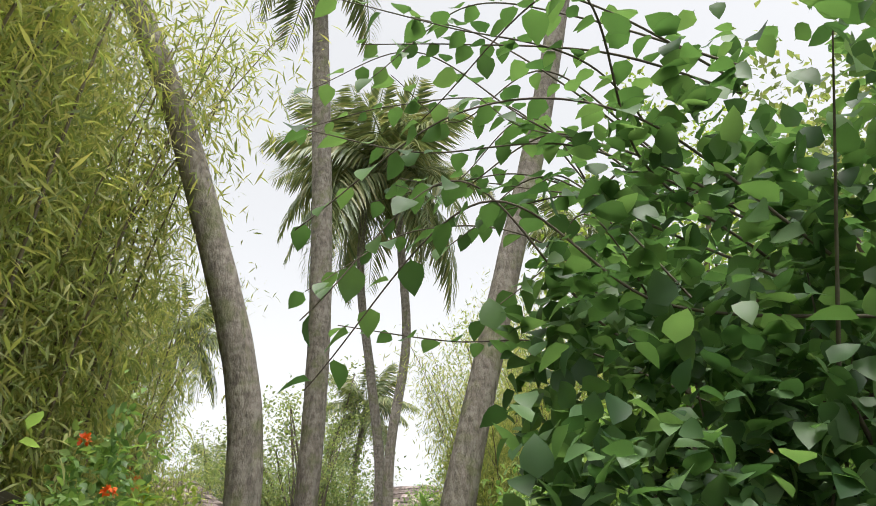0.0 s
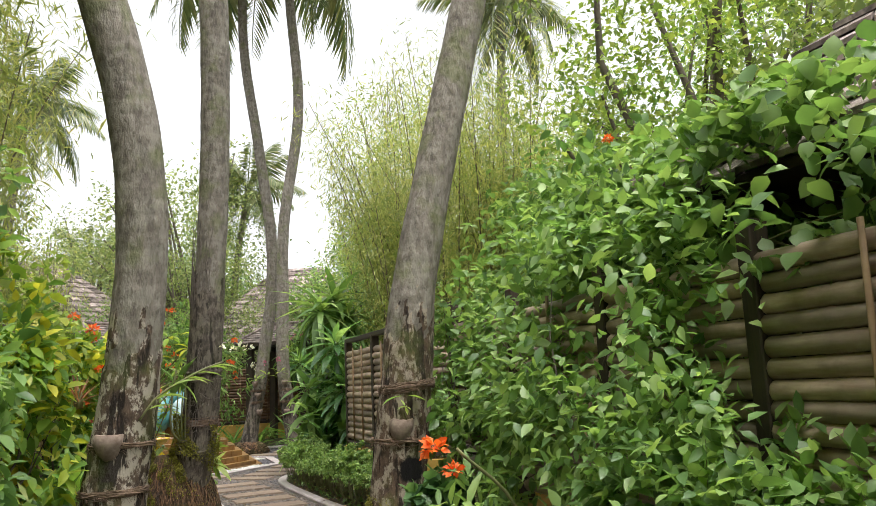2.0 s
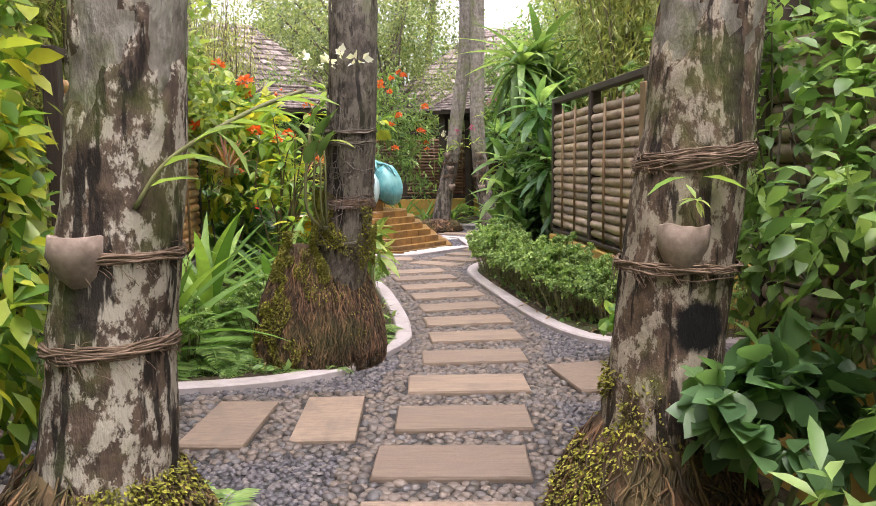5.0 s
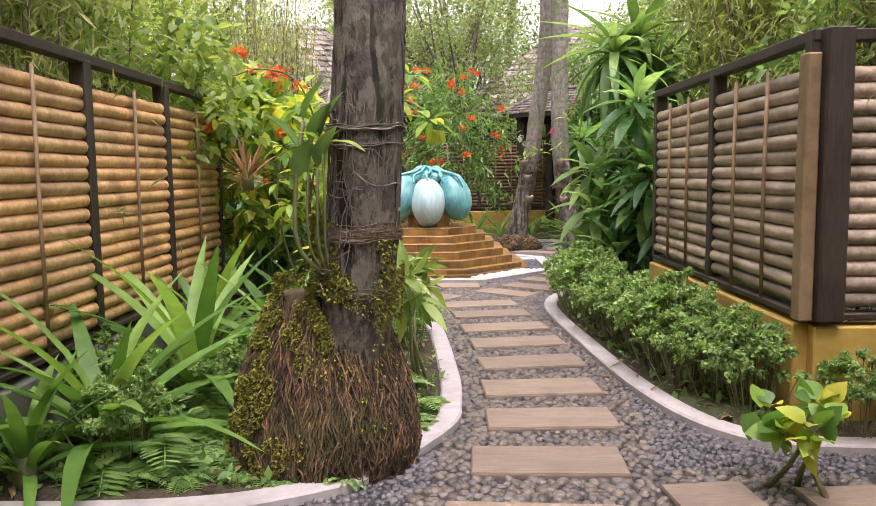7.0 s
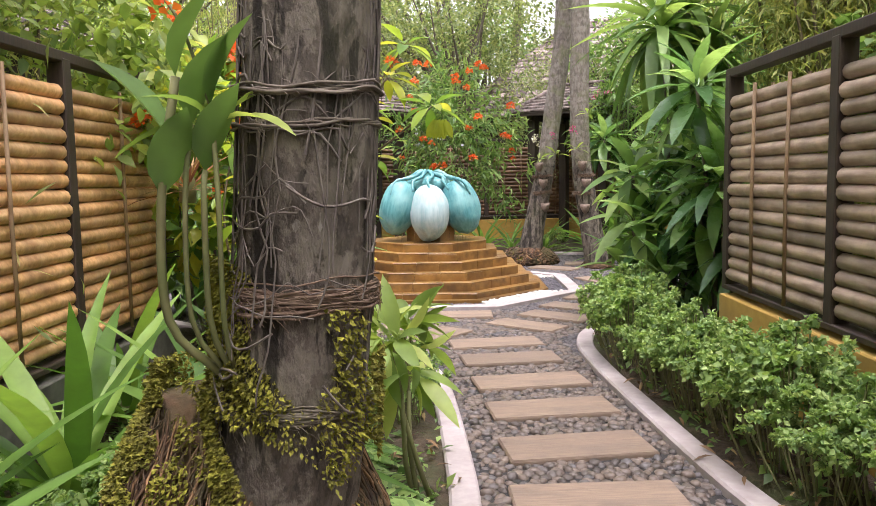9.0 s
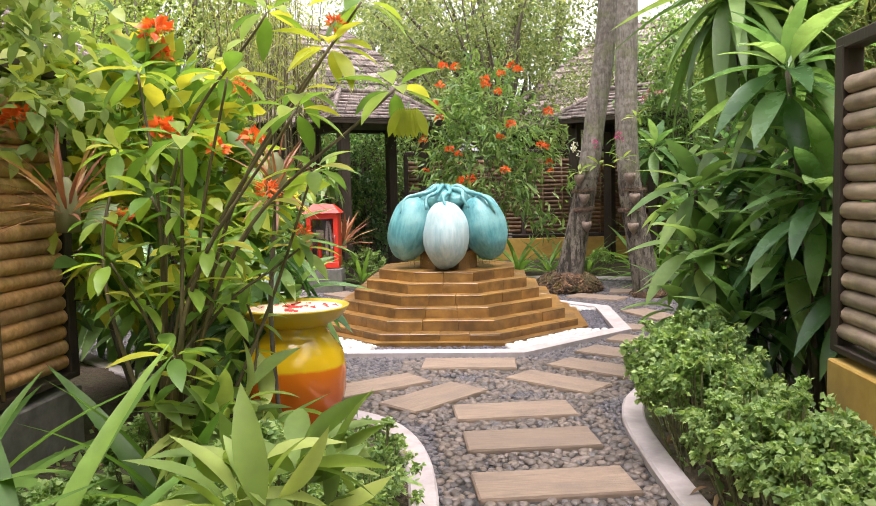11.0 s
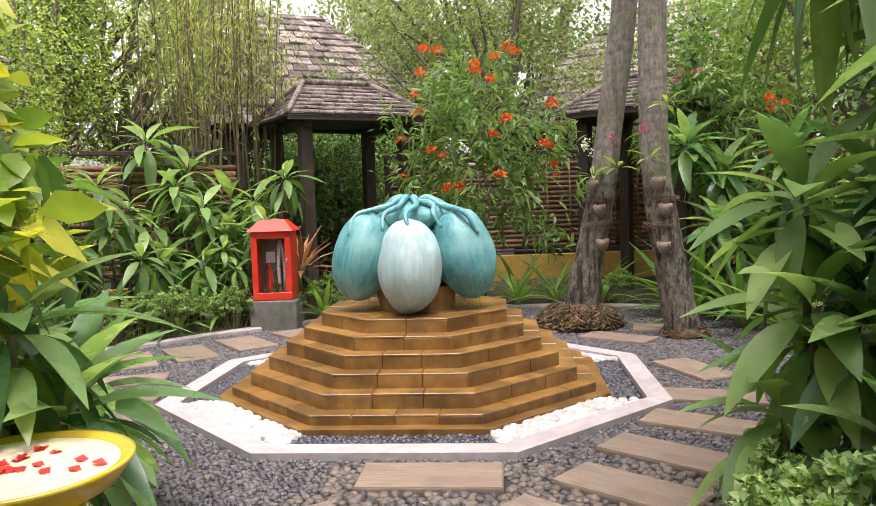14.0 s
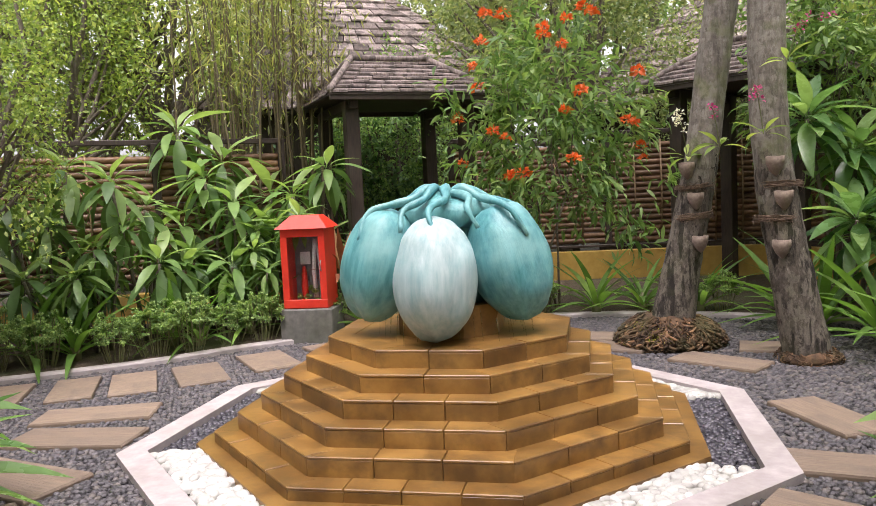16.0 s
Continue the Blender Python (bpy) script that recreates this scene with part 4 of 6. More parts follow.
def pavilion(at, w, d, eave, h, label, posts=True, rows=8, size=0.2, post_r=0.1):
    t = thing("pavilion", label, "pavilion", at)
    rl = max(0.0, w / 2 - d / 2) + 0.45
    V = [(-w / 2, -d / 2, eave), (w / 2, -d / 2, eave), (w / 2, d / 2, eave), (-w / 2, d / 2, eave), (-rl, 0, eave + h), (rl, 0, eave + h)]
    roof = part("roof", Geo().add(V, [(0, 1, 5, 4), (1, 2, 5), (2, 3, 4, 5), (3, 0, 4)]), M_DARKW, t, "weathered grey-brown wooden shingle roof", False)
    hip_roof(None, w, d, eave, h, 0.9, rows, size, 0.025, roof)
    for s0, s1 in ((0, 4), (3, 4), (1, 5), (2, 5), (4, 5)):
        part("ridge_board", Geo().tube([(V[s0][0], V[s0][1], V[s0][2] + 0.05), (V[s1][0], V[s1][1], V[s1][2] + 0.05)], 0.04, 6), M_SHING, roof)
    part("ceiling_board", Geo().box((0, 0, eave + 0.02), (w - 0.1, d - 0.1, 0.04), 0.005), M_DARKW, t, "", False)
    part("fascia", Geo().box((0, -d / 2 + 0.04, eave - 0.01), (w, 0.05, 0.1), 0.005), M_DARKW, t, "", False)
    part("fascia", Geo().box((0, d / 2 - 0.04, eave - 0.01), (w, 0.05, 0.1), 0.005), M_DARKW, t, "", False)
    if posts:
        for sx in (-1, 1):
            part("beam", Geo().box((sx * (w / 2 - 0.32), 0, eave - 0.08), (0.1, d - 0.3, 0.12), 0.006), M_DARKW, t, "", False)
            for sy in (-1, 1):
                part("post", Geo().box((sx * (w / 2 - 0.32), sy * (d / 2 - 0.32), eave / 2 - 0.05), (post_r * 1.7, post_r * 1.7, eave - 0.0), 0.01), M_DARKW, t, "", False)
    return t


pavilion(pose(-1.68, 5.4, 0, 0, 0, 33), 2.15, 2.0, 2.62, 0.55, "small gate pavilion with a shingle roof and dark posts")
pavilion(pose(3.0, 5.9, 0, 0, 0, -35), 2.15, 2.0, 2.62, 0.55, "small gate pavilion with a shingle roof beside the palms")


def villa(at, w, d, eave, h, label, rows=16, size=0.3):
    t = thing("villa", label, "house", at)
    tagged(part("roof", hip_roof(Geo(), w, d, eave, h, 0.6, rows, size, 0.03), M_SHING, t, "grey weathered wooden shingle roof", False), kind="stuff")
    part("wall", Geo().box((0, 0, eave / 2 - 0.1), (w - 1.2, d - 1.2, eave + 0.2), 0.02), M_DARKW, t, "", False)
    part("soffit", Geo().box((0, 0, eave + 0.02), (w - 0.1, d - 0.1, 0.05), 0.01), M_DARKW, t, "", False)
    return t


villa(pose(-3.9, 10.8, 0, 0, 0, 30), 6.4, 5.6, 2.9, 2.7, "villa with a grey wooden shingle roof behind the trees")
villa(pose(4.6, 12.5, 0, 0, 0, -25), 7.0, 6.0, 2.9, 2.9, "villa with a grey shingle roof behind the palms")
villa(pose(-6.6, -2.6, 0, 0, 0, 0), 6.0, 6.4, 2.75, 2.2, "villa with a shingle roof behind the bamboo fence")
villa(pose(3.35, -12.9, 0, 0, 0, 3), 2.6, 3.4, 2.25, 1.0, "small outbuilding with a ragged shingle roof beyond the fence", 9, 0.22)


# ---- red cabinet ----
cab = thing("cabinet", "red metal cabinet with a glass door on a grey plinth", "cabinet", pose(-1.94, 2.78, 0, 0, 0, 4) @ Matrix.Diagonal((0.9, 0.9, 1, 1)))
part("plinth", Geo().box((0, 0, 0.15), (0.6, 0.5, 0.38), 0.012), M_GREYC, cab, "grey concrete plinth", False)
for sx in (-1, 1):
    part("side_panel", Geo().box((sx * 0.24, 0, 0.74), (0.022, 0.42, 0.8), 0.004), M_RED, cab, "", False)
part("back_panel", Geo().box((0, 0.2, 0.74), (0.46, 0.02, 0.8), 0.003), M_DARK, cab, "dark grey back panel", False)
part("floor_panel", Geo().box((0, 0, 0.355), (0.5, 0.42, 0.03), 0.003), M_RED, cab, "", False)
door = part("door", Geo().box((0, -0.215, 0.39), (0.5, 0.025, 0.085), 0.004).box((0, -0.215, 1.1), (0.5, 0.025, 0.085), 0.004)
            .box((-0.215, -0.215, 0.745), (0.075, 0.025, 0.628), 0.004).box((0.215, -0.215, 0.745), (0.075, 0.025, 0.628), 0.004), M_RED, cab, "", False)
pane = part("pane", Geo().box((0, -0.212, 0.745), (0.358, 0.006, 0.628), 0.001), M_GLASS, door, "clear glass pane", False)
pane.visible_shadow = False
part("handle", Geo().tube([(0.2, -0.235, 0.72), (0.2, -0.26, 0.74), (0.2, -0.26, 0.8), (0.2, -0.235, 0.82)], 0.008, 6), M_DARK, door)
V = [(-0.3, -0.27, 1.14), (0.3, -0.27, 1.14), (0.3, 0.25, 1.14), (-0.3, 0.25, 1.14), (-0.16, -0.1, 1.27), (0.16, -0.1, 1.27), (0.16, 0.1, 1.27), (-0.16, 0.1, 1.27)]
part("roof", Geo().add(V, [(0, 1, 5, 4), (1, 2, 6, 5), (2, 3, 7, 6), (3, 0, 4, 7), (4, 5, 6, 7), (3, 2, 1, 0)]), M_RED, cab, "", False)
ext = thing("hose_reel", "folded white hose and fittings inside the red cabinet", "fire hose", pose(-1.94, 2.78, 0, 0, 0, 4) @ Matrix.Diagonal((0.9, 0.9, 1, 1)))
part("hose", Geo().tube([(0.03, 0.1, 0.42), (0.02, 0.08, 0.7), (0.035, 0.08, 0.92), (0.05, 0.09, 1.02)], 0.024, 10), M_WHITE, ext)
part("hose", Geo().tube([(0.09, 0.1, 0.42), (0.1, 0.08, 0.7), (0.085, 0.08, 0.92), (0.05, 0.09, 1.02)], 0.02, 10), M_WHITE, ext)
part("notice", Geo().box((-0.11, 0.165, 0.55), (0.08, 0.01, 0.06), 0.001), M_WHITE, ext, "white paper notice", False)
part("notice", Geo().box((-0.1, 0.17, 0.82), (0.12, 0.01, 0.13), 0.001), M_WHITE, ext, "white paper notice", False)
part("notice", Geo().box((0.11, 0.17, 0.8), (0.1, 0.01, 0.06), 0.001), M_WHITE, ext, "white paper notice", False)
part("nozzle", Geo().lathe([(0.035, 0.0), (0.04, 0.12), (0.03, 0.3), (0.015, 0.36)], 14, (-0.1, 0.1, 0.38)), M_RED, ext, "red nozzle")


# ---- jar ----
def jar_material():
    m, nt, b = material("jar_glaze", 0.16)
    geo = nt.nodes.new("ShaderNodeTexCoord")
    sep = nt.nodes.new("ShaderNodeSeparateXYZ")
    nt.links.new(geo.outputs["Object"], sep.inputs[0])
    w = noise_tex(nt, 8, 4)
    add = nt.nodes.new("ShaderNodeMath")
    add.operation = "MULTIPLY_ADD"
    add.inputs[1].default_value = 0.03
    nt.links.new(w, add.inputs[0])
    nt.links.new(sep.outputs[2], add.inputs[2])
    col = ramp(nt, add.outputs[0], [(0.4, 0.05, 0.015), (0.60, 0.10, 0.01), (0.66, 0.17, 0.01), (0.72, 0.46, 0.01), (0.7, 0.45, 0.01)], [0.0, 0.2, 0.45, 0.465, 0.8])
    col = mix_rgb(nt, ramp(nt, noise_tex(nt, 5, 5), [(0, 0, 0), (0.5, 0.5, 0.5)], [0.6, 0.7]), col, (0.3, 0.2, 0.03))
    nt.links.new(col, b.inputs["Base Color"])
    b.inputs["Coat Weight"].default_value = 0.5
    bump(nt, b, w, 0.08, 0.004)
    return m


jar = thing("ceramic_jar", "glazed yellow and orange ceramic jar with a petal bowl", "jar", pose(-0.54, -4.12, 0.03) @ Matrix.Diagonal((0.93, 0.93, 1, 1)))
part("jar_body", Geo().lathe([(0.13, -0.02), (0.19, 0.02), (0.24, 0.14), (0.285, 0.3), (0.29, 0.42), (0.27, 0.52), (0.2, 0.6), (0.175, 0.63), (0.19, 0.66)], 40), jar_material(), jar)
M_YGL = surface("yellow_glaze", [(0.66, 0.42, 0.02), (0.78, 0.55, 0.05)], 8, 4, (0.35, 0.3, 0.12), 0.5, (0.15, 0.3), 0.05, 0.002)
M_CREAM = surface("cream_petals", [(0.72, 0.6, 0.42), (0.85, 0.76, 0.6)], 30, 9, (0.7, 0.25, 0.25), 0.5, (0.5, 0.7), 0.3, 0.004)
part("bowl", Geo().lathe([(0.16, 0.65), (0.2, 0.665), (0.27, 0.70), (0.315, 0.755), (0.318, 0.765), (0.3, 0.765), (0.26, 0.745), (0.0, 0.74)], 40, closed=False), M_YGL, jar, "yellow glazed bowl")
part("petal_fill", Geo().lathe([(0.285, 0.752), (0.2, 0.757), (0.001, 0.758)], 36, closed=False), M_CREAM, jar, "cream flower petals")
gp = Geo()
for k in range(60):
    a, r = rng.uniform(0, 2 * np.pi), rng.uniform(0.0, 0.24)
    star = 0.5 + 0.5 * math.cos(4 * a)
    if r < 0.07 + 0.15 * star:
        gp.inst(PETAL, aim([(r * math.cos(a), r * math.sin(a), 0.763)], [(math.cos(a + rng.normal(0, 0.5)), math.sin(a), 0.05)], 0.05, 0.1))
part("petal_star", gp, leaf_material("red_petal", [(0.6, 0.03, 0.03), (0.7, 0.06, 0.05)], 0.5, 0.2), jar, "red petals laid as a star")


# ---- palms ----
def palm_frond(L=2.6, droop=0.9, leaflets=44):
    """One feathered frond along x: its rachis and its leaflets."""
    xs = np.linspace(0, 1, 9)
    pts = np.column_stack([xs * L * (1 - 0.22 * xs), 0 * xs, L * (0.28 * xs - droop * 0.62 * xs**2)])
    g = Geo().tube(pts, np.linspace(0.03, 0.006, 9), 5, False)
    t = np.repeat(np.linspace(0.14, 0.99, leaflets), 2)
    P = np.column_stack([np.interp(t, xs, pts[:, i]) for i in range(3)])
    side = np.tile([-1.0, 1.0], leaflets)
    D = np.column_stack([0.55 + 0 * t, side, -0.55 - 0.5 * rng.random(len(t))])
    ln = L * 0.27 * (np.sin(np.pi * np.clip(t * 0.9 + 0.1, 0, 1)) ** 0.6 + 0.12) * rng.uniform(0.85, 1.1, len(t))
    g.inst(blade(0.07, 3, 0.35, 0.3, 0.4), aim(P, D, ln, 0.15))
    return g


FRONDS = [palm_frond(2.6, d).mesh("frond", G_FROND) for d in (0.5, 0.95, 1.5)]


def palm_crown(t, top, count=20, scale=1.0):
    for k in range(count):
        a = k * 137.5 + rng.uniform(-12, 12)
        lift = (k / count) * 95 - 62
        part("frond", FRONDS[min(2, k * 3 // count)], None, t, "", True,
             pose(*top, 0, 0, a) @ pose(0, 0, 0, rng.uniform(-14, 14), lift, 0) @ Matrix.Scale(scale * rng.uniform(0.85, 1.1), 4))


def palm_trunk(base, pts, radii, mat, ring=0.13):
    line = smooth_line(np.vstack([base, *pts]), 0.035)
    z = line[:, 2]
    r = np.interp(z, [base[2], *(p[2] for p in pts)], radii)
    r = r * (1 + 0.012 * np.abs(((z / ring + 0.3 * np.sin(z * 2.3)) % 1) - 0.5) * 2 + 0.014 * np.sin(z * 11))
    return Geo().tube(line, r, 18)


def root_ball(t, base, r, h, roots=220, moss=True, neck=0.45, side=1.25, top=1.6, amount=14000, thick=0.7, spread=0.55):
    b = np.array(base, float)
    rr = lambda z: r * np.interp(z / h, [0, 0.12, 0.35, 0.6, 0.8, 1.0, 1.6], [0.97, 1.0, 0.95, 0.82, 0.66, neck, neck * 0.8])
    hs = np.linspace(-0.05, 1.0, 14)
    gb = Geo().lathe([(rr(max(0, k) * h) * 0.92, k * h) for k in hs], 30, b, 0.03, 5)
    V = gb.v[0]
    V += np.array([noise.noise_vector(Vector(p * 6)) for p in V]) * 0.1 * r
    part("root_ball", gb, M_ROOT, t, "matted brown root mound")
    g = Geo()
    for k in range(roots):
        a = rng.uniform(0, 2 * np.pi)
        z0 = h * rng.uniform(0.2, 1.0)
        drop = rng.uniform(0.2, 0.55) * h
        pts = []
        q = rr(z0) + 0.01
        for s in range(6):
            z = max(0.0, z0 - drop * s / 5)
            a += rng.normal(0, 0.07)
            q = rr(z) + rng.uniform(-0.01, 0.035) * thick
            pts.append(b + np.array((q * math.cos(a), q * math.sin(a), z)))
        g.tube(pts, np.array([0.004, 0.006, 0.0075, 0.007, 0.006, 0.003]) * thick * rng.uniform(0.5, 1.3), 4, False)
    tagged(part("root", g, M_ROOT, t, "hanging brown aerial roots"), kind="stuff")
    if moss:
        g = Geo()
        c = amount
        a = rng.normal(math.pi * side, spread, c)
        z = h * rng.uniform(0.02, top, c)
        q = rr(z) + rng.uniform(-0.005, 0.03, c)
        P = b + np.stack([q * np.cos(a), q * np.sin(a), z], 1)
        keep = np.array([noise.noise(Vector(p * 5)) + 0.5 * noise.noise(Vector(p * 13)) for p in P]) > 0.02
        P, a = P[keep], a[keep]
        D = np.stack([np.cos(a), np.sin(a), rng.normal(0.0, 0.5, len(a))], 1) + rng.normal(0, 0.5, (len(a), 3))
        g.inst(LEAF_S, aim(P, D, rng.uniform(0.009, 0.022, len(P)), 0.5))
        tagged(part("moss", g, M_MOSS, t, "yellow-green moss"), kind="stuff")


def lower_bark(t, base, pts, radii, ztop, mat, label):
    """Rough bark on the lower trunk."""
    line = smooth_line(np.vstack([base, *pts]), 0.035)
    r = np.interp(line[:, 2], [base[2], *(p[2] for p in pts)], radii)
    keep = line[:, 2] < ztop
    g = Geo().tube(line[keep], r[keep] * 1.035 + 0.004, 44, False)
    V = g.v[0]
    nn = np.array([noise.noise(Vector((p[0] * 12, p[1] * 12, p[2] * 6))) for p in V])
    ax = np.repeat(line[keep], 44, 0)
    n2 = np.array([noise.noise(Vector((p[0] * 30, p[1] * 30, p[2] * 18))) for p in V])
    ragged = np.interp(V[:, 2] + 0.45 * nn + 0.2 * n2, [ztop - 0.32, ztop - 0.24], [0.0, -0.13])
    ragged = np.minimum(ragged, np.interp(V[:, 2], [ztop - 0.12, ztop - 0.05], [0.0, -0.13]))
    V += (V - ax) * (nn * 0.055 + n2 * 0.03 + ragged)[:, None]
    part("lower_bark", g, mat, t, label)


def rope_wraps(t, centre, r, z, turns=6, mat=None):
    """A bundle of loose coir turns drawn tight round a trunk, with fibre ends standing off it."""
    ang = np.linspace(0, 2 * np.pi, 31)
    lean, ph = rng.normal(0, 0.015), rng.uniform(0, 6)
    for k in range(turns * 3):
        zz = z + rng.normal(0, 0.0022 * turns)
        wob = 0.006 * np.sin(3 * ang + rng.uniform(0, 6)) + 0.004 * np.sin(7 * ang + rng.uniform(0, 6))
        rr = r + 0.009 + rng.uniform(0, 0.009) + 0.003 * np.sin(5 * ang + rng.uniform(0, 6))
        part("rope", Geo().tube(np.stack([centre[0] + rr * np.cos(ang), centre[1] + rr * np.sin(ang), zz + wob + lean * np.sin(ang + ph)], 1), rng.uniform(0.002, 0.0042), 5, False), mat or M_ROPE, t)
    g = Geo()
    for k in range(turns * 26):
        a = rng.uniform(0, 2 * np.pi)
        d = np.array((math.cos(a), math.sin(a), 0))
        p = np.array((*centre, z)) + d * (r + 0.012) + (0, 0, rng.normal(0, 0.02))
        side = np.array((-d[1], d[0], rng.normal(-0.3, 0.6)))
        g.tube([p, p + side * 0.018 + d * 0.008, p + side * 0.034 + d * rng.uniform(0.0, 0.015) - (0, 0, 0.012)], 0.0009, 3, False)
    tagged(part("rope_fibre", g, mat or M_ROPE, t, "frayed coir fibres"), kind="stuff")


def vines(t, centre, r, z0, z1, count=26):
    g = Geo()
    for k in range(count):
        a, z = rng.uniform(0, 2 * np.pi), rng.uniform(z0, z1 - 0.2)
        up = rng.random() < 0.6
        pts = []
        for s in range(7):
            pts.append((centre(z) + (r(z) + 0.005) * math.cos(a), -7.905 + (r(z) + 0.005) * math.sin(a), z))
            a += rng.normal(0, 0.09) if up else rng.normal(0.25, 0.05)
            z += rng.uniform(0.04, 0.14) if up else rng.normal(0, 0.03)
        g.tube(smooth_line(pts, 0.03), rng.uniform(0.0013, 0.0034), 4, False)
    tagged(part("vine", g, M_VINE, t, "thin grey climbing roots"), kind="stuff")


def palm(base, pts, radii, label, ball=None, count=20, cr=1.0, mat=None, moss=True, mossy=None):
    t = thing("palm_tree", label, "palm tree", pose(0, 0, 0))
    part("trunk", palm_trunk(base, pts, radii, mat or M_PALM), mat or M_PALM, t)
    if ball:
        root_ball(t, base, ball[0], ball[1], ball[2], moss, **(mossy or {}))
    if count:
        palm_crown(t, pts[-1], count, cr)
    return t


def pot(at, r=0.07, h=0.11):
    """Half a husk: pointed below, uneven at its rim."""
    g = Geo().lathe([(0.004, -h * 0.35), (r * 0.35, -h * 0.22), (r * 0.72, h * 0.1), (r * 0.96, h * 0.55), (r, h * 0.98), (r * 0.93, h), (r * 0.86, h * 0.85), (r * 0.2, h * 0.75)], 18)
    V = g.v[0]
    V += np.array([noise.noise_vector(Vector(p * 22)) for p in V]) * 0.012
    return solo("plant_holder", g, M_TERRA, "greyish half husk used as a plant pot tied to the palm", "flower pot", at)


L_PTS = [(-0.68, -10.8, 0.8), (-0.6, -10.8, 1.5), (-0.56, -10.8, 2.4), (-0.68, -10.8, 3.3), (-1.05, -10.8, 4.5), (-1.6, -10.8, 6.0), (-2.5, -10.8, 8.0), (-4.2, -10.8, 12.0)]
L_RAD = [0.21, 0.165, 0.15, 0.148, 0.145, 0.14, 0.13, 0.12, 0.1]
tL = palm((-0.74, -10.8, 0.05), L_PTS, L_RAD, "leaning coconut palm with a pale blotched lower trunk", (0.36, 0.5, 420), 18, mossy=dict(side=1.75, top=0.9, amount=6000))
lower_bark(tL, (-0.74, -10.8, 0.05), L_PTS, L_RAD, 2.0, M_PALMB, "black and white blotched bark")
rope_wraps(tL, (-0.68, -10.8), 0.17, 0.86, 5)
rope_wraps(tL, (-0.64, -10.8), 0.162, 1.12, 4)
pot(pose(-0.7, -10.93, 1.06), 0.085, 0.12)
R_PTS = [(1.06, -10.6, 0.8), (1.13, -10.6, 1.4), (1.2, -10.6, 2.0), (1.4, -10.6, 2.9), (1.75, -10.6, 4.3), (2.4, -10.6, 7.0), (3.4, -10.6, 12.0)]
R_RAD = [0.22, 0.175, 0.165, 0.155, 0.14, 0.13, 0.12, 0.1]
tR = palm((1.02, -10.6, 0.0), R_PTS, R_RAD, "coconut palm leaning over the path with mossy roots", (0.37, 0.52, 620), 18, mossy=dict(side=1.1, top=1.3, amount=4500))
lower_bark(tR, (1.02, -10.6, 0.0), R_PTS, R_RAD, 2.15, M_PALMC, "black and white blotched bark")
rope_wraps(tR, (1.13, -10.6), 0.176, 1.36, 7)
rope_wraps(tR, (1.08, -10.6), 0.185, 1.02, 5)
pot(pose(1.04, -10.74, 1.02), 0.085, 0.14)
M_PTS = [(-0.14, -7.8, 0.6), (-0.05, -7.88, 1.2), (-0.005, -7.92, 2.0), (0.06, -7.9, 3.6), (0.04, -7.9, 5.4), (-0.1, -7.9, 8.0), (-0.4, -7.9, 12.5)]
M_RAD = [0.24, 0.178, 0.15, 0.143, 0.143, 0.145, 0.135, 0.1]
tM = palm((-0.28, -7.68, 0.0), M_PTS, M_RAD, "coconut palm wound with vines on a mossy root mound", (0.45, 0.82, 2600), 20, mossy=dict(neck=0.46, side=1.15, top=1.1, amount=36000, spread=0.62, thick=0.6))
lower_bark(tM, (-0.28, -7.68, 0.0), M_PTS, M_RAD, 2.7, M_BARKD, "dark rough bark")
rope_wraps(tM, (-0.06, -7.872), 0.162, 1.12, 9)
rope_wraps(tM, (-0.105, -7.83), 0.18, 0.83, 6, M_BARK)
rope_wraps(tM, (-0.03, -7.905), 0.155, 1.58, 2, M_BARK)
rope_wraps(tM, (-0.035, -7.9), 0.156, 1.5, 1, M_BARK)
vines(tM, lambda z: np.interp(z, [0.6, 1.2, 2.0, 3.0], [-0.14, -0.05, -0.005, 0.02]), lambda z: np.interp(z, [0.8, 1.2, 2.0, 3.0], [0.18, 0.16, 0.152, 0.15]), 0.85, 2.7, 300)
g = Geo()
c = 12000
a, z = rng.normal(math.pi * 1.28, 0.5, c), rng.uniform(0.4, 1.2, c)
q = np.interp(z, [0.3, 0.6, 1.0, 1.2], [0.34, 0.225, 0.19, 0.178])
P = np.stack([-0.11 + q * np.cos(a), -7.82 + q * np.sin(a), z], 1)
keep = np.array([noise.noise(Vector(p * 6)) for p in P]) > -0.05
P, a = P[keep], a[keep]
g.inst(LEAF_S, aim(P, np.stack([np.cos(a), np.sin(a), rng.normal(-0.2, 0.5, len(a))], 1), rng.uniform(0.008, 0.02, len(a)), 0.5))
tagged(part("moss", g, M_MOSS, tM, "yellow-green moss"), kind="stuff")
A_PTS = [(1.68, 2.5, 0.8), (1.82, 2.5, 1.5), (1.93, 2.5, 2.3), (2.1, 2.5, 3.6), (2.1, 2.5, 5.0), (1.8, 2.5, 7.3), (1.45, 2.5, 10.0), (1.5, 2.5, 13.6)]
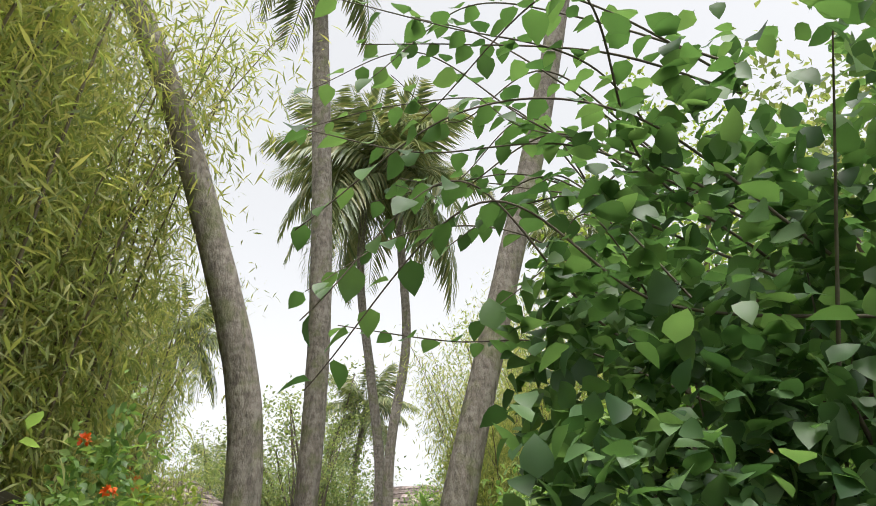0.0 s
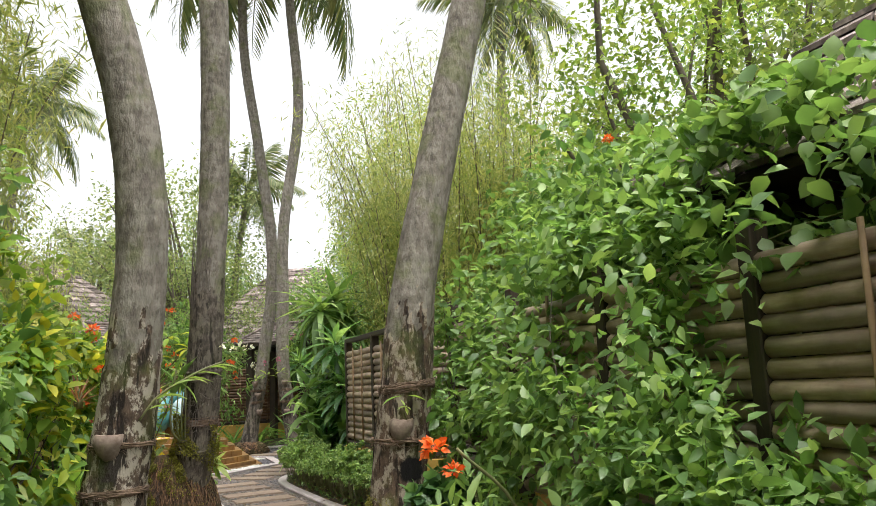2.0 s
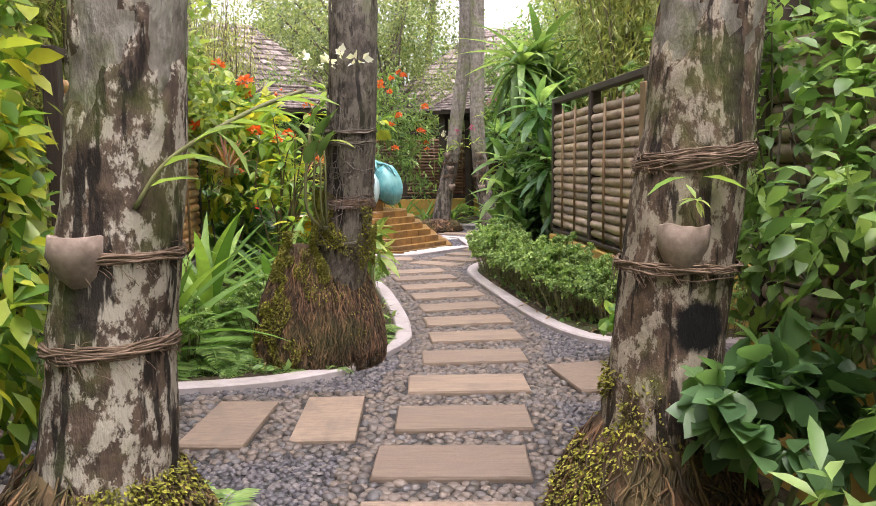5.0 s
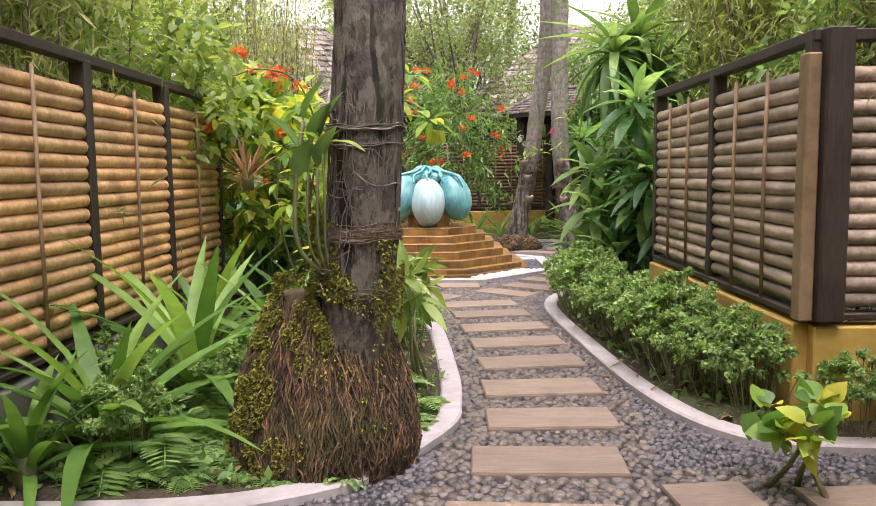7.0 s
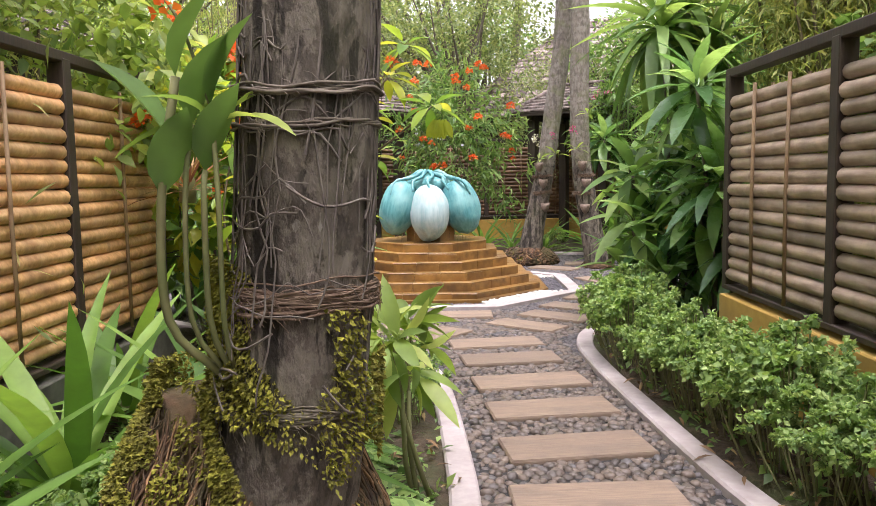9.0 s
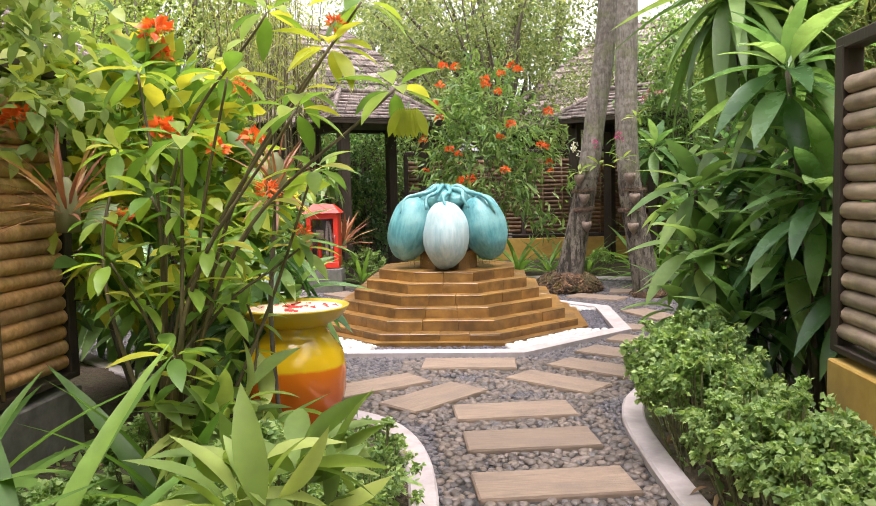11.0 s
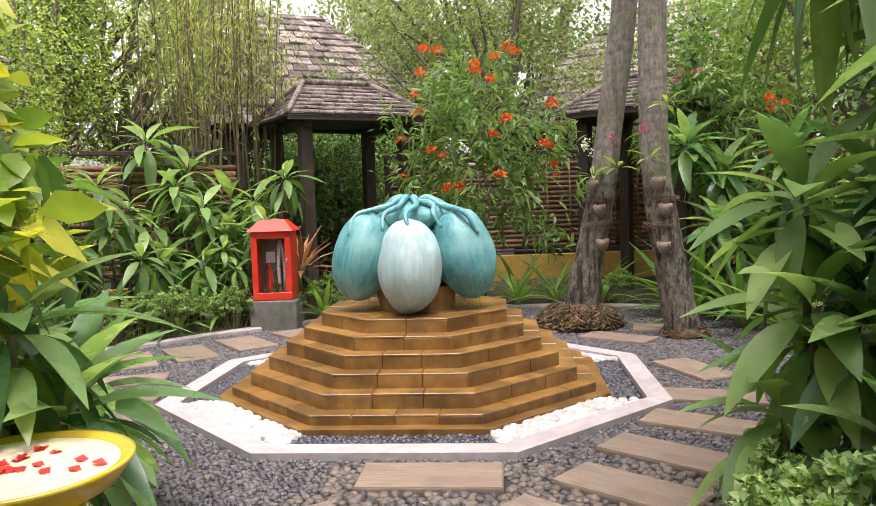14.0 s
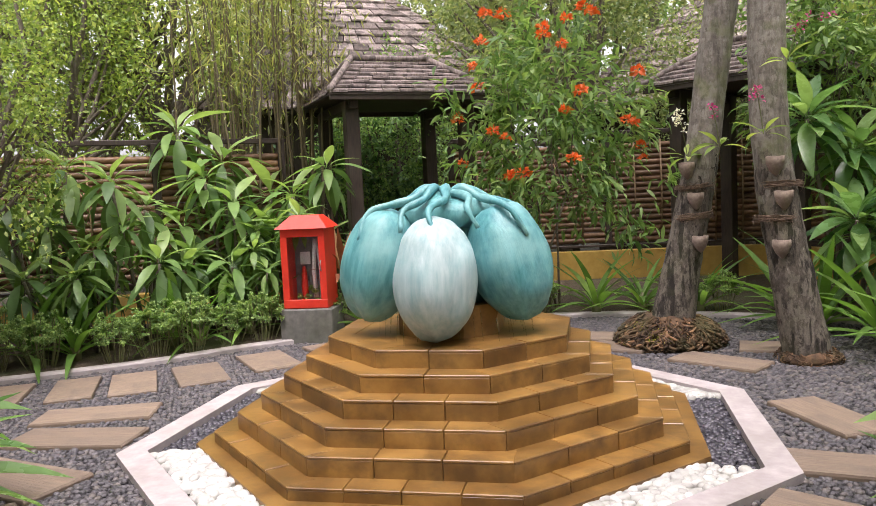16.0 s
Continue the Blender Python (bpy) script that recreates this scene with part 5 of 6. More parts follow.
tA = palm((1.54, 2.5, 0.0), A_PTS, [0.19, 0.145, 0.14, 0.138, 0.135, 0.13, 0.12, 0.11, 0.1], "slender coconut palm with orchid pots on its trunk", (0.44, 0.26, 700), 24, 1.5, mossy=dict(side=1.1, top=0.8, amount=9000, thick=1.7))
lower_bark(tA, (1.54, 2.5, 0.0), A_PTS, [0.19, 0.145, 0.14, 0.138, 0.135, 0.13, 0.12, 0.11, 0.1], 1.75, M_BARKD, "dark rough bark")
B_PTS = [(2.38, 1.8, 0.8), (2.28, 1.8, 1.5), (2.24, 1.8, 2.2), (2.25, 1.8, 3.4), (2.3, 1.8, 5.2), (2.66, 1.8, 7.9), (2.5, 1.8, 10.5), (2.3, 1.8, 13.0)]
tB = palm((2.52, 1.8, 0.0), B_PTS, [0.17, 0.145, 0.14, 0.138, 0.135, 0.125, 0.12, 0.11, 0.1], "slender coconut palm leaning beside its twin", (0.24, 0.12, 120), 24, 1.5, moss=False)
lower_bark(tB, (2.52, 1.8, 0.0), B_PTS, [0.17, 0.145, 0.14, 0.138, 0.135, 0.125, 0.12, 0.11, 0.1], 1.75, M_BARKD, "dark rough bark")
for tt, cx, cy, rr in ((tA, 1.78, 2.5, 0.15), (tB, 2.32, 1.8, 0.15)):
    rope_wraps(tt, (cx - 0.02, cy), rr, 1.12, 6)
    rope_wraps(tt, (cx, cy), rr, 1.38, 5)
    for z in (0.85, 1.22, 1.48):
        pot(pose(cx - 0.06 + rng.uniform(-0.05, 0.08), cy - 0.15, z), 0.07, 0.11)
palm((-4.5, 7.0, 0), [(-4.4, 7.0, 3), (-4.2, 7.1, 6), (-3.9, 7.2, 9.5)], [0.16, 0.13, 0.12, 0.1], "tall coconut palm behind the pavilion", None, 20)
palm((2.2, 13.5, 0), [(2.2, 13.5, 3), (2.4, 13.6, 6), (2.8, 13.6, 9.0)], [0.16, 0.13, 0.12, 0.1], "distant coconut palm above the villa roof", None, 20)
palm((7.5, 1.0, 0), [(7.5, 1.0, 3), (7.6, 1.0, 7), (7.8, 1.0, 11.0)], [0.16, 0.13, 0.12, 0.1], "coconut palm with a full crown over the fence", None, 22)
palm((-3.5, 22.0, 0), [(-3.5, 22.0, 3), (-3.3, 22, 5), (-3.0, 22, 7.5)], [0.18, 0.14, 0.12, 0.1], "distant coconut palm seen between trunks", None, 20)


# ---- background trees ----
def tree(at, h, r, label, mat, leaf, size, clumps=90, per=60, trunk=0.12, group="garden trees", low=-0.7, spread=0.2):
    t = thing("tree", label, "tree", at, group)
    g, C = crown((0, 0, h), r, clumps, per, size, leaf, spread, low, shell=0.45)
    part("crown", g, mat, t)
    part("trunk", limbs((0, 0, -0.1), C, trunk, (0.1, 0, max(0.8, h - r[2] * 0.7)), 24, 8), M_BARK, t)
    return t


t1 = tree(pose(0.4, 9.4, 0), 4.0, (2.2, 1.6, 2.6), "broad leafy tree filling the view above the fence", G_FAR, LEAF_S, 0.10, 150, 80)
t2 = tree(pose(-5.9, 6.6, 0), 4.2, (2.0, 1.6, 2.8), "airy light green tree with small leaves", G_LIGHT, LEAF_S, 0.085, 120, 80)
t3 = tree(pose(5.6, 8.0, 0), 3.6, (2.2, 1.8, 2.6), "dense green tree above the fence", G_FRESH, LEAF, 0.12, 130, 70)
for x, y, rz, s, src in ((-8.0, 5.0, 40, 1.0, t1), (-9.5, 0.5, 100, 1.1, t2), (8.0, 1.0, 70, 1.0, t3), (7.0, -3.0, 200, 1.0, t1), (-9.8, -5.5, 10, 1.15, t3), (-5.2, -13.0, 80, 1.0, t2),
                         (-5.0, -16.8, 250, 1.0, t1), (-4.4, -10.4, 150, 0.8, t2), (5.0, -9.0, 300, 0.85, t3), (8.5, -7.5, 20, 1.2, t2), (1.5, 16.5, 70, 1.3, t3), (-2.5, 15.0, 160, 1.2, t1),
                         (-7.0, 14.0, 20, 1.4, t2), (8.0, 14.0, 90, 1.4, t1), (-12.0, 9.0, 60, 1.4, t3), (12.0, 6.0, 130, 1.4, t2), (10.5, -12.0, 190, 1.3, t1),
                         (-4.6, 1.2, 0, 0.62, t2), (-11.5, -11.0, 30, 1.4, t1), (3.6, -18.5, 80, 1.0, t3), (0.0, -23.0, 80, 1.2, t1), (-4.0, -21.0, 10, 1.2, t3), (6.0, -22.0, 10, 1.2, t2),
                         (5.2, 1.2, 45, 0.7, t3), (4.9, -4.6, 145, 0.7, t2), (-6.3, 4.6, 20, 0.85, t2), (-2.2, 7.6, 60, 0.6, t3), (-7.4, 1.8, 300, 0.9, t3), (3.4, 8.4, 0, 0.7, t1), (6.8, 4.5, 40, 1.4, t2), (-7.5, 8.0, 140, 1.5, t1), (0.4, 12.5, 30, 1.5, t1), (5.6, 5.2, 20, 1.0, t2), (4.1, -10.4, 200, 0.9, t2), (5.4, -12.2, 60, 1.0, t1), (-3.2, -16.0, 30, 0.8, t2)):
    copy_thing(src, pose(x, y, -0.05, 0, 0, rz) @ Matrix.Scale(s, 4))


# ---- bamboo clumps ----
def bamboo_clump(at, count, height, spread, leaves, label, lean=0.18, leaf_low=0.25, size=0.16):
    t = thing("bamboo_clump", label, "bamboo", at)
    g, P, D = Geo(), [], []
    for k in range(count):
        b = np.array((rng.normal(0, spread), rng.normal(0, spread), -0.05))
        h = height * rng.uniform(0.7, 1.05)
        dr = rng.normal(0, lean, 2)
        s = np.linspace(0, 1, 7)[:, None]
        pts = b + np.hstack([dr[None] * h * s**2, s * h])
        part("culm", Geo().tube(pts, np.linspace(0.022, 0.006, 7), 6, False), M_CULM, t)
        f = leaf_low + (1 - leaf_low) * rng.random(leaves)
        base = np.column_stack([np.interp(f, s[:, 0], pts[:, i]) for i in range(3)])
        P.append(base + rng.normal(0, 0.3, (leaves, 3)))
        D.append(rng.normal(0, 1, (leaves, 3)) * (1, 1, 0.5) - (0, 0, 0.7))
    P, D = np.vstack(P), np.vstack(D)
    part("foliage", Geo().inst(NARROW, aim(P, D, size * rng.uniform(0.7, 1.3, len(P)), 0.5)), G_BAMB, t)
    return t


b1 = bamboo_clump(pose(-3.0, 5.2, 0), 26, 5.2, 0.25, 90, "clump of thin bamboo culms beside the pavilion", 0.05, 0.7)
b2 = bamboo_clump(pose(-3.6, -8.0, 0), 34, 8.5, 0.45, 1300, "tall feathery bamboo clump behind the fence", 0.13, 0.12, 0.165)
for x, y, rz, s in ((-4.2, -11.8, 60, 1.0), (-3.4, -14.6, 130, 0.95), (3.8, -3.0, 20, 0.85), (3.6, -6.4, 220, 0.7), (-3.4, -4.6, 10, 0.8), (-5.0, -9.6, 70, 1.1), (-2.9, -17.2, 20, 1.0), (-2.8, -10.4, 200, 1.0), (-2.9, -12.9, 300, 0.95), (-3.1, -6.4, 90, 0.85)):
    copy_thing(b2, pose(x, y, -0.05, 0, 0, rz) @ Matrix.Scale(s, 4))
copy_thing(b1, pose(-3.7, 4.6, -0.05, 0, 0, 70))


# ---- flowering shrubs ----
def flowering(at, radii, height, clumps, per, size, leaf, mat, label, heads, seed_dirs=None, petal=P_ORANGE, r=0.095, low=-0.5, **kw):
    t, C = shrub("flowering_shrub", label, "shrub", at, radii, height, clumps, per, size, leaf, mat, trunk=0.014, low=low, **kw)
    d = ball_dirs(heads, -0.4)
    if seed_dirs is not None:
        d[:, 1] = -np.abs(d[:, 1])
    for k in range(heads):
        gg = Geo()
        p = np.array((0, 0, height)) + d[k] * np.array(radii) * rng.uniform(0.95, 1.12)
        flower_head(gg, p, r * rng.uniform(0.75, 1.2))
        part("flower_head", gg, petal, t, "orange-red flower head")
    return t


flowering(pose(0.45, 4.4, 0), (1.05, 0.7, 1.5), 2.1, 120, 30, 0.17, LANCE, G_FRESH, "tall flowering shrub with orange flower heads behind the fountain", 26, True, low=-0.8)
flowering(pose(-1.55, -3.75, 0), (0.75, 0.7, 0.95), 1.4, 100, 18, 0.2, LEAF, G_YELL, "yellow-green leafed shrub with orange flowers by the jar", 7, True, low=-0.7)
flowering(pose(-2.9, -4.4, 0), (1.3, 1.2, 1.2), 2.2, 130, 40, 0.13, LEAF, G_LIGHT, "flowering hedge with small orange flowers above the fence", 14, True)
flowering(pose(-1.45, -11.9, 0), (0.4, 0.9, 1.0), 1.35, 130, 34, 0.09, LEAF, G_FRESH, "light green shrub with a few red flowers beside the path", 2, True, r=0.05, low=-0.7)
flowering(pose(-2.1, -14.2, 0), (0.8, 1.0, 0.95), 1.2, 130, 40, 0.09, LEAF, G_FRESH, "low shrub with scattered red flowers", 8, True, r=0.06, low=-0.7)
flowering(pose(1.55, -12.2, 0), (0.45, 1.1, 0.95), 1.5, 150, 34, 0.085, LEAF, G_FRESH, "leafy green shrub in front of the bamboo fence", 1, True, r=0.04, low=-0.8)
flowering(pose(1.5, -13.5, 0), (0.4, 0.7, 0.4), 0.75, 80, 26, 0.09, LEAF, G_FRESH, "low leafy shrub before the fence", 0, True, low=-0.8)
flowering(pose(2.5, -10.9, 0), (0.6, 0.9, 1.0), 2.0, 110, 30, 0.1, LEAF, G_FRESH, "green shrub rising behind the fence", 0, True, low=-0.6)
flowering(pose(1.75, -10.2, 0), (0.4, 0.45, 0.9), 1.35, 80, 26, 0.09, LEAF, G_FRESH, "climbing shrub with light leaves by the palm", 0, True, low=-0.8)
flowering(pose(4.0, -5.4, 0), (0.9, 1.6, 1.0), 2.0, 110, 36, 0.14, LEAF, G_MID, "dense shrub behind the weathered fence", 0, True)
for x, y, s in ((1.05, -12.75, 1.0), (1.35, -12.9, 1.2), (0.95, -13.3, 0.9), (1.3, -13.5, 1.1), (1.15, -12.2, 1.0), (0.9, -13.9, 0.8), (1.5, -12.4, 1.2)):
    shrub("ground_plant", "low dark green leafy plant on the soil", "shrub", pose(x, y, 0.02) @ Matrix.Scale(s, 4), (0.24, 0.26, 0.16), 0.22, 34, 14, 0.07, LEAF, G_DEEP, M_STEM, 0.006, "low leafy plants", low=-0.4)
shrub("leafy_shrub", "light green leafy shrub leaning from the fence", "shrub", pose(1.28, -13.15, 0), (0.28, 0.42, 0.45), 0.95, 70, 20, 0.08, LEAF, G_FRESH, M_STEM, 0.008, low=-0.7)
# single spray of big orange blossoms low beside the palm
t = thing("flower_spray", "arching stem with two large orange blossoms", "flower", pose(0, 0, 0))
part("stem", Geo().tube(smooth_line([(1.2, -12.3, 0.2), (1.05, -12.4, 0.8), (0.75, -12.45, 1.1)], 0.05), 0.008, 6), M_STEM, t)
gg = Geo()
flower_head(gg, (0.64, -12.47, 1.1), 0.075, 40)
flower_head(gg, (0.75, -12.4, 1.0), 0.06, 30)
part("blossom", gg, P_ORANGE, t, "orange blossom")
# overhanging broad-leaved bush at the start of the path
shrub("broadleaf_bush", "overhanging bush of broad dark green leaves", "shrub", pose(1.3, -14.95, 0), (0.62, 0.6, 0.5), 2.5, 62, 17, 0.1, LEAF_W, G_DEEP, trunk=0.014, low=-0.6, shell=0.4)
shrub("broadleaf_bush", "tall bush of broad dark green leaves beside the pillar", "shrub", pose(1.2, -16.05, 0), (0.62, 0.5, 1.25), 1.8, 150, 19, 0.075, LEAF_W, G_DEEP, trunk=0.014, low=-0.8, shell=0.35)
shrub("broadleaf_bush", "dense bush of broad dark green leaves leaning to the path", "shrub", pose(0.54, -15.95, 0), (0.42, 0.34, 0.95), 1.4, 150, 26, 0.062, LEAF_W, G_DEEP, trunk=0.012, low=-0.85, shell=0.3)


def leafy_spray(label, lines, size, leaf, mat, wood=M_BARK, gap=0.05, thick=0.008):
    """Thin arching twigs, each with leaves set left and right along it."""
    t = thing("overhanging_branch", label, "branch", pose(0, 0, 0))
    for ln in lines:
        pts = smooth_line(ln, 0.03)
        part("twig", Geo().tube(pts, np.linspace(thick, thick * 0.35, len(pts)), 6), wood, t)
        d = np.gradient(pts, axis=0)
        idx = np.arange(len(pts) // 5, len(pts), max(1, round(gap / 0.03)))
        side = np.where(np.arange(len(idx)) % 2, 1.0, -1.0)[:, None]
        D = d[idx] / np.linalg.norm(d[idx], axis=1)[:, None]
        S = np.cross(D, (0, 0, 1.0))
        out = D * 0.6 + S * side + rng.normal(0, 0.25, D.shape) - (0, 0, 0.25)
        part("foliage", Geo().inst(leaf, aim(pts[idx], out, size * rng.uniform(0.7, 1.2, len(idx)), 0.3)), mat, t)
    return t


SP = []
for k in range(24):
    y0, z0, u = -15.85 + rng.uniform(-0.2, 0.65), rng.uniform(2.0, 3.05), rng.uniform(0.15, 0.9)
    e = rng.normal(0, 0.13, (3, 3))
    SP.append([(0.85, y0 + e[0, 1], z0 - 0.25), (0.6 - 0.15 * u, y0 + 0.05, z0 + e[0, 2]), (0.55 - 0.55 * u, y0 + 0.1 + e[1, 1], z0 + 0.08 + e[1, 2] * 0.6), (0.45 - 0.85 * u, y0 + 0.15 + e[2, 1], z0 - 0.05 + e[2, 2])])
leafy_spray("sprays of broad green leaves hanging over the path", SP, 0.075, LEAF_W, G_DEEP, gap=0.06, thick=0.004)
shrub("broadleaf_plant", "light green broad-leaved plant at the path edge", "shrub", pose(-0.98, -11.95, 0), (0.36, 0.5, 0.3), 0.5, 46, 12, 0.13, LEAF_W, G_FRESH, M_STEM, 0.012, "broad-leaved plants", low=-0.3)
shrub("broadleaf_plant", "light green broad-leaved plant at the path edge", "shrub", pose(-1.2, -13.0, 0), (0.36, 0.5, 0.28), 0.42, 40, 12, 0.14, LEAF_W, G_MID, M_STEM, 0.012, "broad-leaved plants", low=-0.3)
flowering(pose(-1.3, -10.5, 0), (0.32, 0.55, 0.9), 1.2, 90, 26, 0.12, LEAF, G_YELL, "yellow-green shrub with orange flowers beside the blotched palm", 3, True, r=0.06, low=-0.8)
shrub("broadleaf_plant", "broad dark-leaved plant below the palm", "shrub", pose(1.27, -10.98, 0), (0.26, 0.2, 0.24), 0.58, 34, 12, 0.12, LEAF_W, G_DEEP, M_STEM, 0.012, "broad-leaved plants", low=-0.3)
shrub("broadleaf_plant", "light green broad-leaved plant beside the jar", "shrub", pose(-0.5, -5.25, 0), (0.22, 0.22, 0.16), 0.4, 9, 8, 0.26, STRAPW, G_LIGHT, M_STEM, 0.012, "broad-leaved plants", low=0.0)
shrub("broadleaf_plant", "pale-leaved plant beside the palm mound", "shrub", pose(0.08, -6.6, 0), (0.2, 0.25, 0.2), 0.6, 12, 8, 0.22, STRAPW, G_LIGHT, M_STEM, 0.012, "broad-leaved plants", low=0.0)
shrub("broadleaf_plant", "yellow-green plant at the corner of the fence", "shrub", pose(1.85, -8.15, 0), (0.16, 0.16, 0.1), 0.26, 9, 7, 0.12, LEAF_W, G_YELL, M_STEM, 0.012, "broad-leaved plants", low=-0.2)


# ---- rosette plants ----
def rosette(g, p, count, L, leaf, up=(0.2, 1.3), spread=0.25, S=0.0):
    a = np.arange(count) * 2.399 + rng.uniform(0, 6)
    e = np.linspace(up[0], up[1], count)
    D = np.stack([np.cos(a) * np.cos(e), np.sin(a) * np.cos(e), np.sin(e)], 1)
    P = np.array(p) + D * 0.02
    g.inst(leaf, aim(P, D, L * rng.uniform(0.75, 1.1, count), 0.12))


def lily(at, label, count=22, L=0.95, mat=G_CRIN, leaf=STRAP, up=(0.45, 1.48)):
    t = thing("strap_lily", label, "lily plant", at, "strap-leaved lilies")
    g = Geo()
    rosette(g, (0, 0, 0.02), count, L, leaf, up)
    part("leaves", g, mat, t)
    part("stem", Geo().lathe([(0.05, -0.05), (0.055, 0.05), (0.035, 0.16), (0.01, 0.2)], 12), M_STEM, t)
    return t


for x, y, L, c in ((-1.25, -6.75, 1.1, 26), (-1.35, -7.75, 0.95, 24), (-0.75, -6.3, 0.95, 20), (-1.5, -5.6, 0.9, 20), (-0.7, -5.4, 0.8, 18), (-1.55, -8.1, 0.7, 18)):
    lily(pose(x, y, 0.03, 0, 0, rng.uniform(0, 360)), "bright green arching strap-leaved lily clump", c, L)
for x, y, L in ((-3.3, 2.4, 0.8), (-4.3, 1.6, 0.8), (-2.95, 2.3, 0.6), (-4.8, 1.3, 0.7), (2.0, 4.0, 0.7), (-2.7, 2.9, 0.8), (-3.9, 1.7, 0.8), (-1.45, 3.05, 0.6), (0.9, 4.0, 0.8), (1.4, 4.1, 0.7), (2.9, 2.9, 0.95), (3.2, 2.2, 1.0), (3.4, 1.4, 0.9), (2.75, 3.4, 0.9), (-0.4, 3.95, 0.6)):
    lily(pose(x, y, 0.03, 0, 0, rng.uniform(0, 360)), "green strap-leaved lily at the edge of the court", 18, L)
t = lily(pose(-1.75, 3.2, 0.6), "spiky plant with thin reddish leaves", 30, 0.6, G_DRY, NARROW, (0.1, 1.4))
for x, y, z in ((-1.35, -4.9, 1.3), (-1.75, -2.7, 1.0)):
    tt = lily(pose(x, y, z), "spiky plant with thin reddish-brown leaves", 40, 0.42, G_DRY, blade(0.06, 3, 0.3, 0.2, 0.4), (0.0, 1.4))


def cordyline(at, heads, label, L=0.5, mat=G_GLOSS, leaf=STRAPW, count=26, group="glossy cordylines"):
    """Bare stems of several heights, each with whorls of glossy leaves at its top."""
    t = thing("cordyline", label, "shrub", at, group)
    for hx, hy, hz in heads:
        top = np.array((hx, hy, hz))
        part("stem", Geo().tube([(hx * 0.25, hy * 0.25, -0.03), (hx * 0.6, hy * 0.6, hz * 0.5), top], [0.022, 0.018, 0.014], 7), M_BARK, t)
        g = Geo()
        rosette(g, top, count, L, leaf, (-0.5, 1.35))
        rosette(g, top - (0, 0, 0.1), count // 2, L * 0.95, leaf, (-0.8, 0.3))
        part("leaf_head", g, mat, t)
    return t


H1 = [(0, 0, 1.5), (0.25, 0.1, 1.1), (-0.25, 0.05, 0.85), (0.05, -0.3, 0.7), (-0.3, -0.25, 0.5), (0.35, -0.2, 0.75), (0.1, 0.3, 2.0), (-0.1, 0.25, 1.3)]
cordyline(pose(2.38, -3.1, 0.02), H1, "tall cordyline with glossy dark green leaves at the path bend", 0.5, count=20)
cordyline(pose(2.5, -3.7, 0.02, 0, 0, 120), H1, "tall cordyline with glossy leaves against the fence", 0.5, count=20)
cordyline(pose(1.97, -2.8, 0.02, 0, 0, 40), [(-0.05, 0, 1.35), (-0.16, -0.1, 0.95), (0.15, 0, 0.7), (-0.12, 0.05, 0.5)], "bright green young cordyline", 0.45, G_FRESH, blade(0.3, 7, 0.55, 0.35, 0.5, 0.1), 15)
H2 = [(0, 0, 1.25), (0.35, 0.15, 0.95), (-0.35, 0.1, 1.5), (0.1, -0.3, 0.65), (-0.3, -0.3, 0.75)]
for x, y, rz, s in ((-3.0, 3.3, 0, 1.1), (-3.7, 2.7, 90, 1.1), (-2.5, 3.8, 200, 1.15), (-4.4, 2.1, 50, 1.0), (-2.3, 3.3, 140, 0.8), (-3.4, 3.9, 20, 1.5), (-3.9, 2.1, 250, 0.8), (-4.7, 2.5, 170, 1.2), (-2.65, 3.0, 300, 0.7)):
    cordyline(pose(x, y, 0.02, 0, 0, rz) @ Matrix.Scale(s, 4), H2, "dracaena with drooping rosettes before the bamboo fence", 0.36, G_MID, blade(0.29, 6, 0.85, 0.3, 0.55, 0.12), 15, "dracaenas")
for x, y, rz, s in ((3.4, 3.6, 30, 1.3), (3.9, 2.4, 70, 1.2), (3.9, -1.9, 10, 1.2), (3.2, -1.4, 220, 1.0), (4.3, 0.4, 100, 1.4)):
    cordyline(pose(x, y, 0.02, 0, 0, rz) @ Matrix.Scale(s, 4), H2, "broad dracaena at the side of the court", 0.42, G_GLOSS, STRAPW, 24, "dracaenas")
# dracaena with a great head above the right fence
cordyline(pose(2.42, -2.8, 0.02), [(-0.28, -0.1, 2.6), (0.25, 0.1, 2.4), (0.05, 0.2, 2.8)], "tall dracaena with long arching leaves above the fence", 0.66, G_MID, blade(0.17, 8, 0.95, 0.3, 0.45), 30, "dracaenas")
cordyline(pose(-0.78, -3.75, 0.02), [(0, 0, 1.05), (0.12, 0.05, 0.75), (-0.2, 0, 0.6)], "glossy broad-leaved plant just behind the jar", 0.42, G_GLOSS, blade(0.28, 6, 0.7, 0.35, 0.5, 0.08), 16)
# large-leaved plants that close the left side of the jar
cordyline(pose(-1.55, -2.75, 0.02), [(0, 0, 0.8), (0.3, 0.1, 0.55), (-0.3, 0, 0.6), (0.1, -0.25, 0.4)], "dark glossy broad-leaved plant behind the jar", 0.55, G_GLOSS)
cordyline(pose(-2.4, -1.9, 0.02), [(0, 0, 0.7), (0.25, 0.1, 0.5), (-0.3, 0, 0.55)], "dark glossy broad-leaved plant at the court edge", 0.55, G_GLOSS)


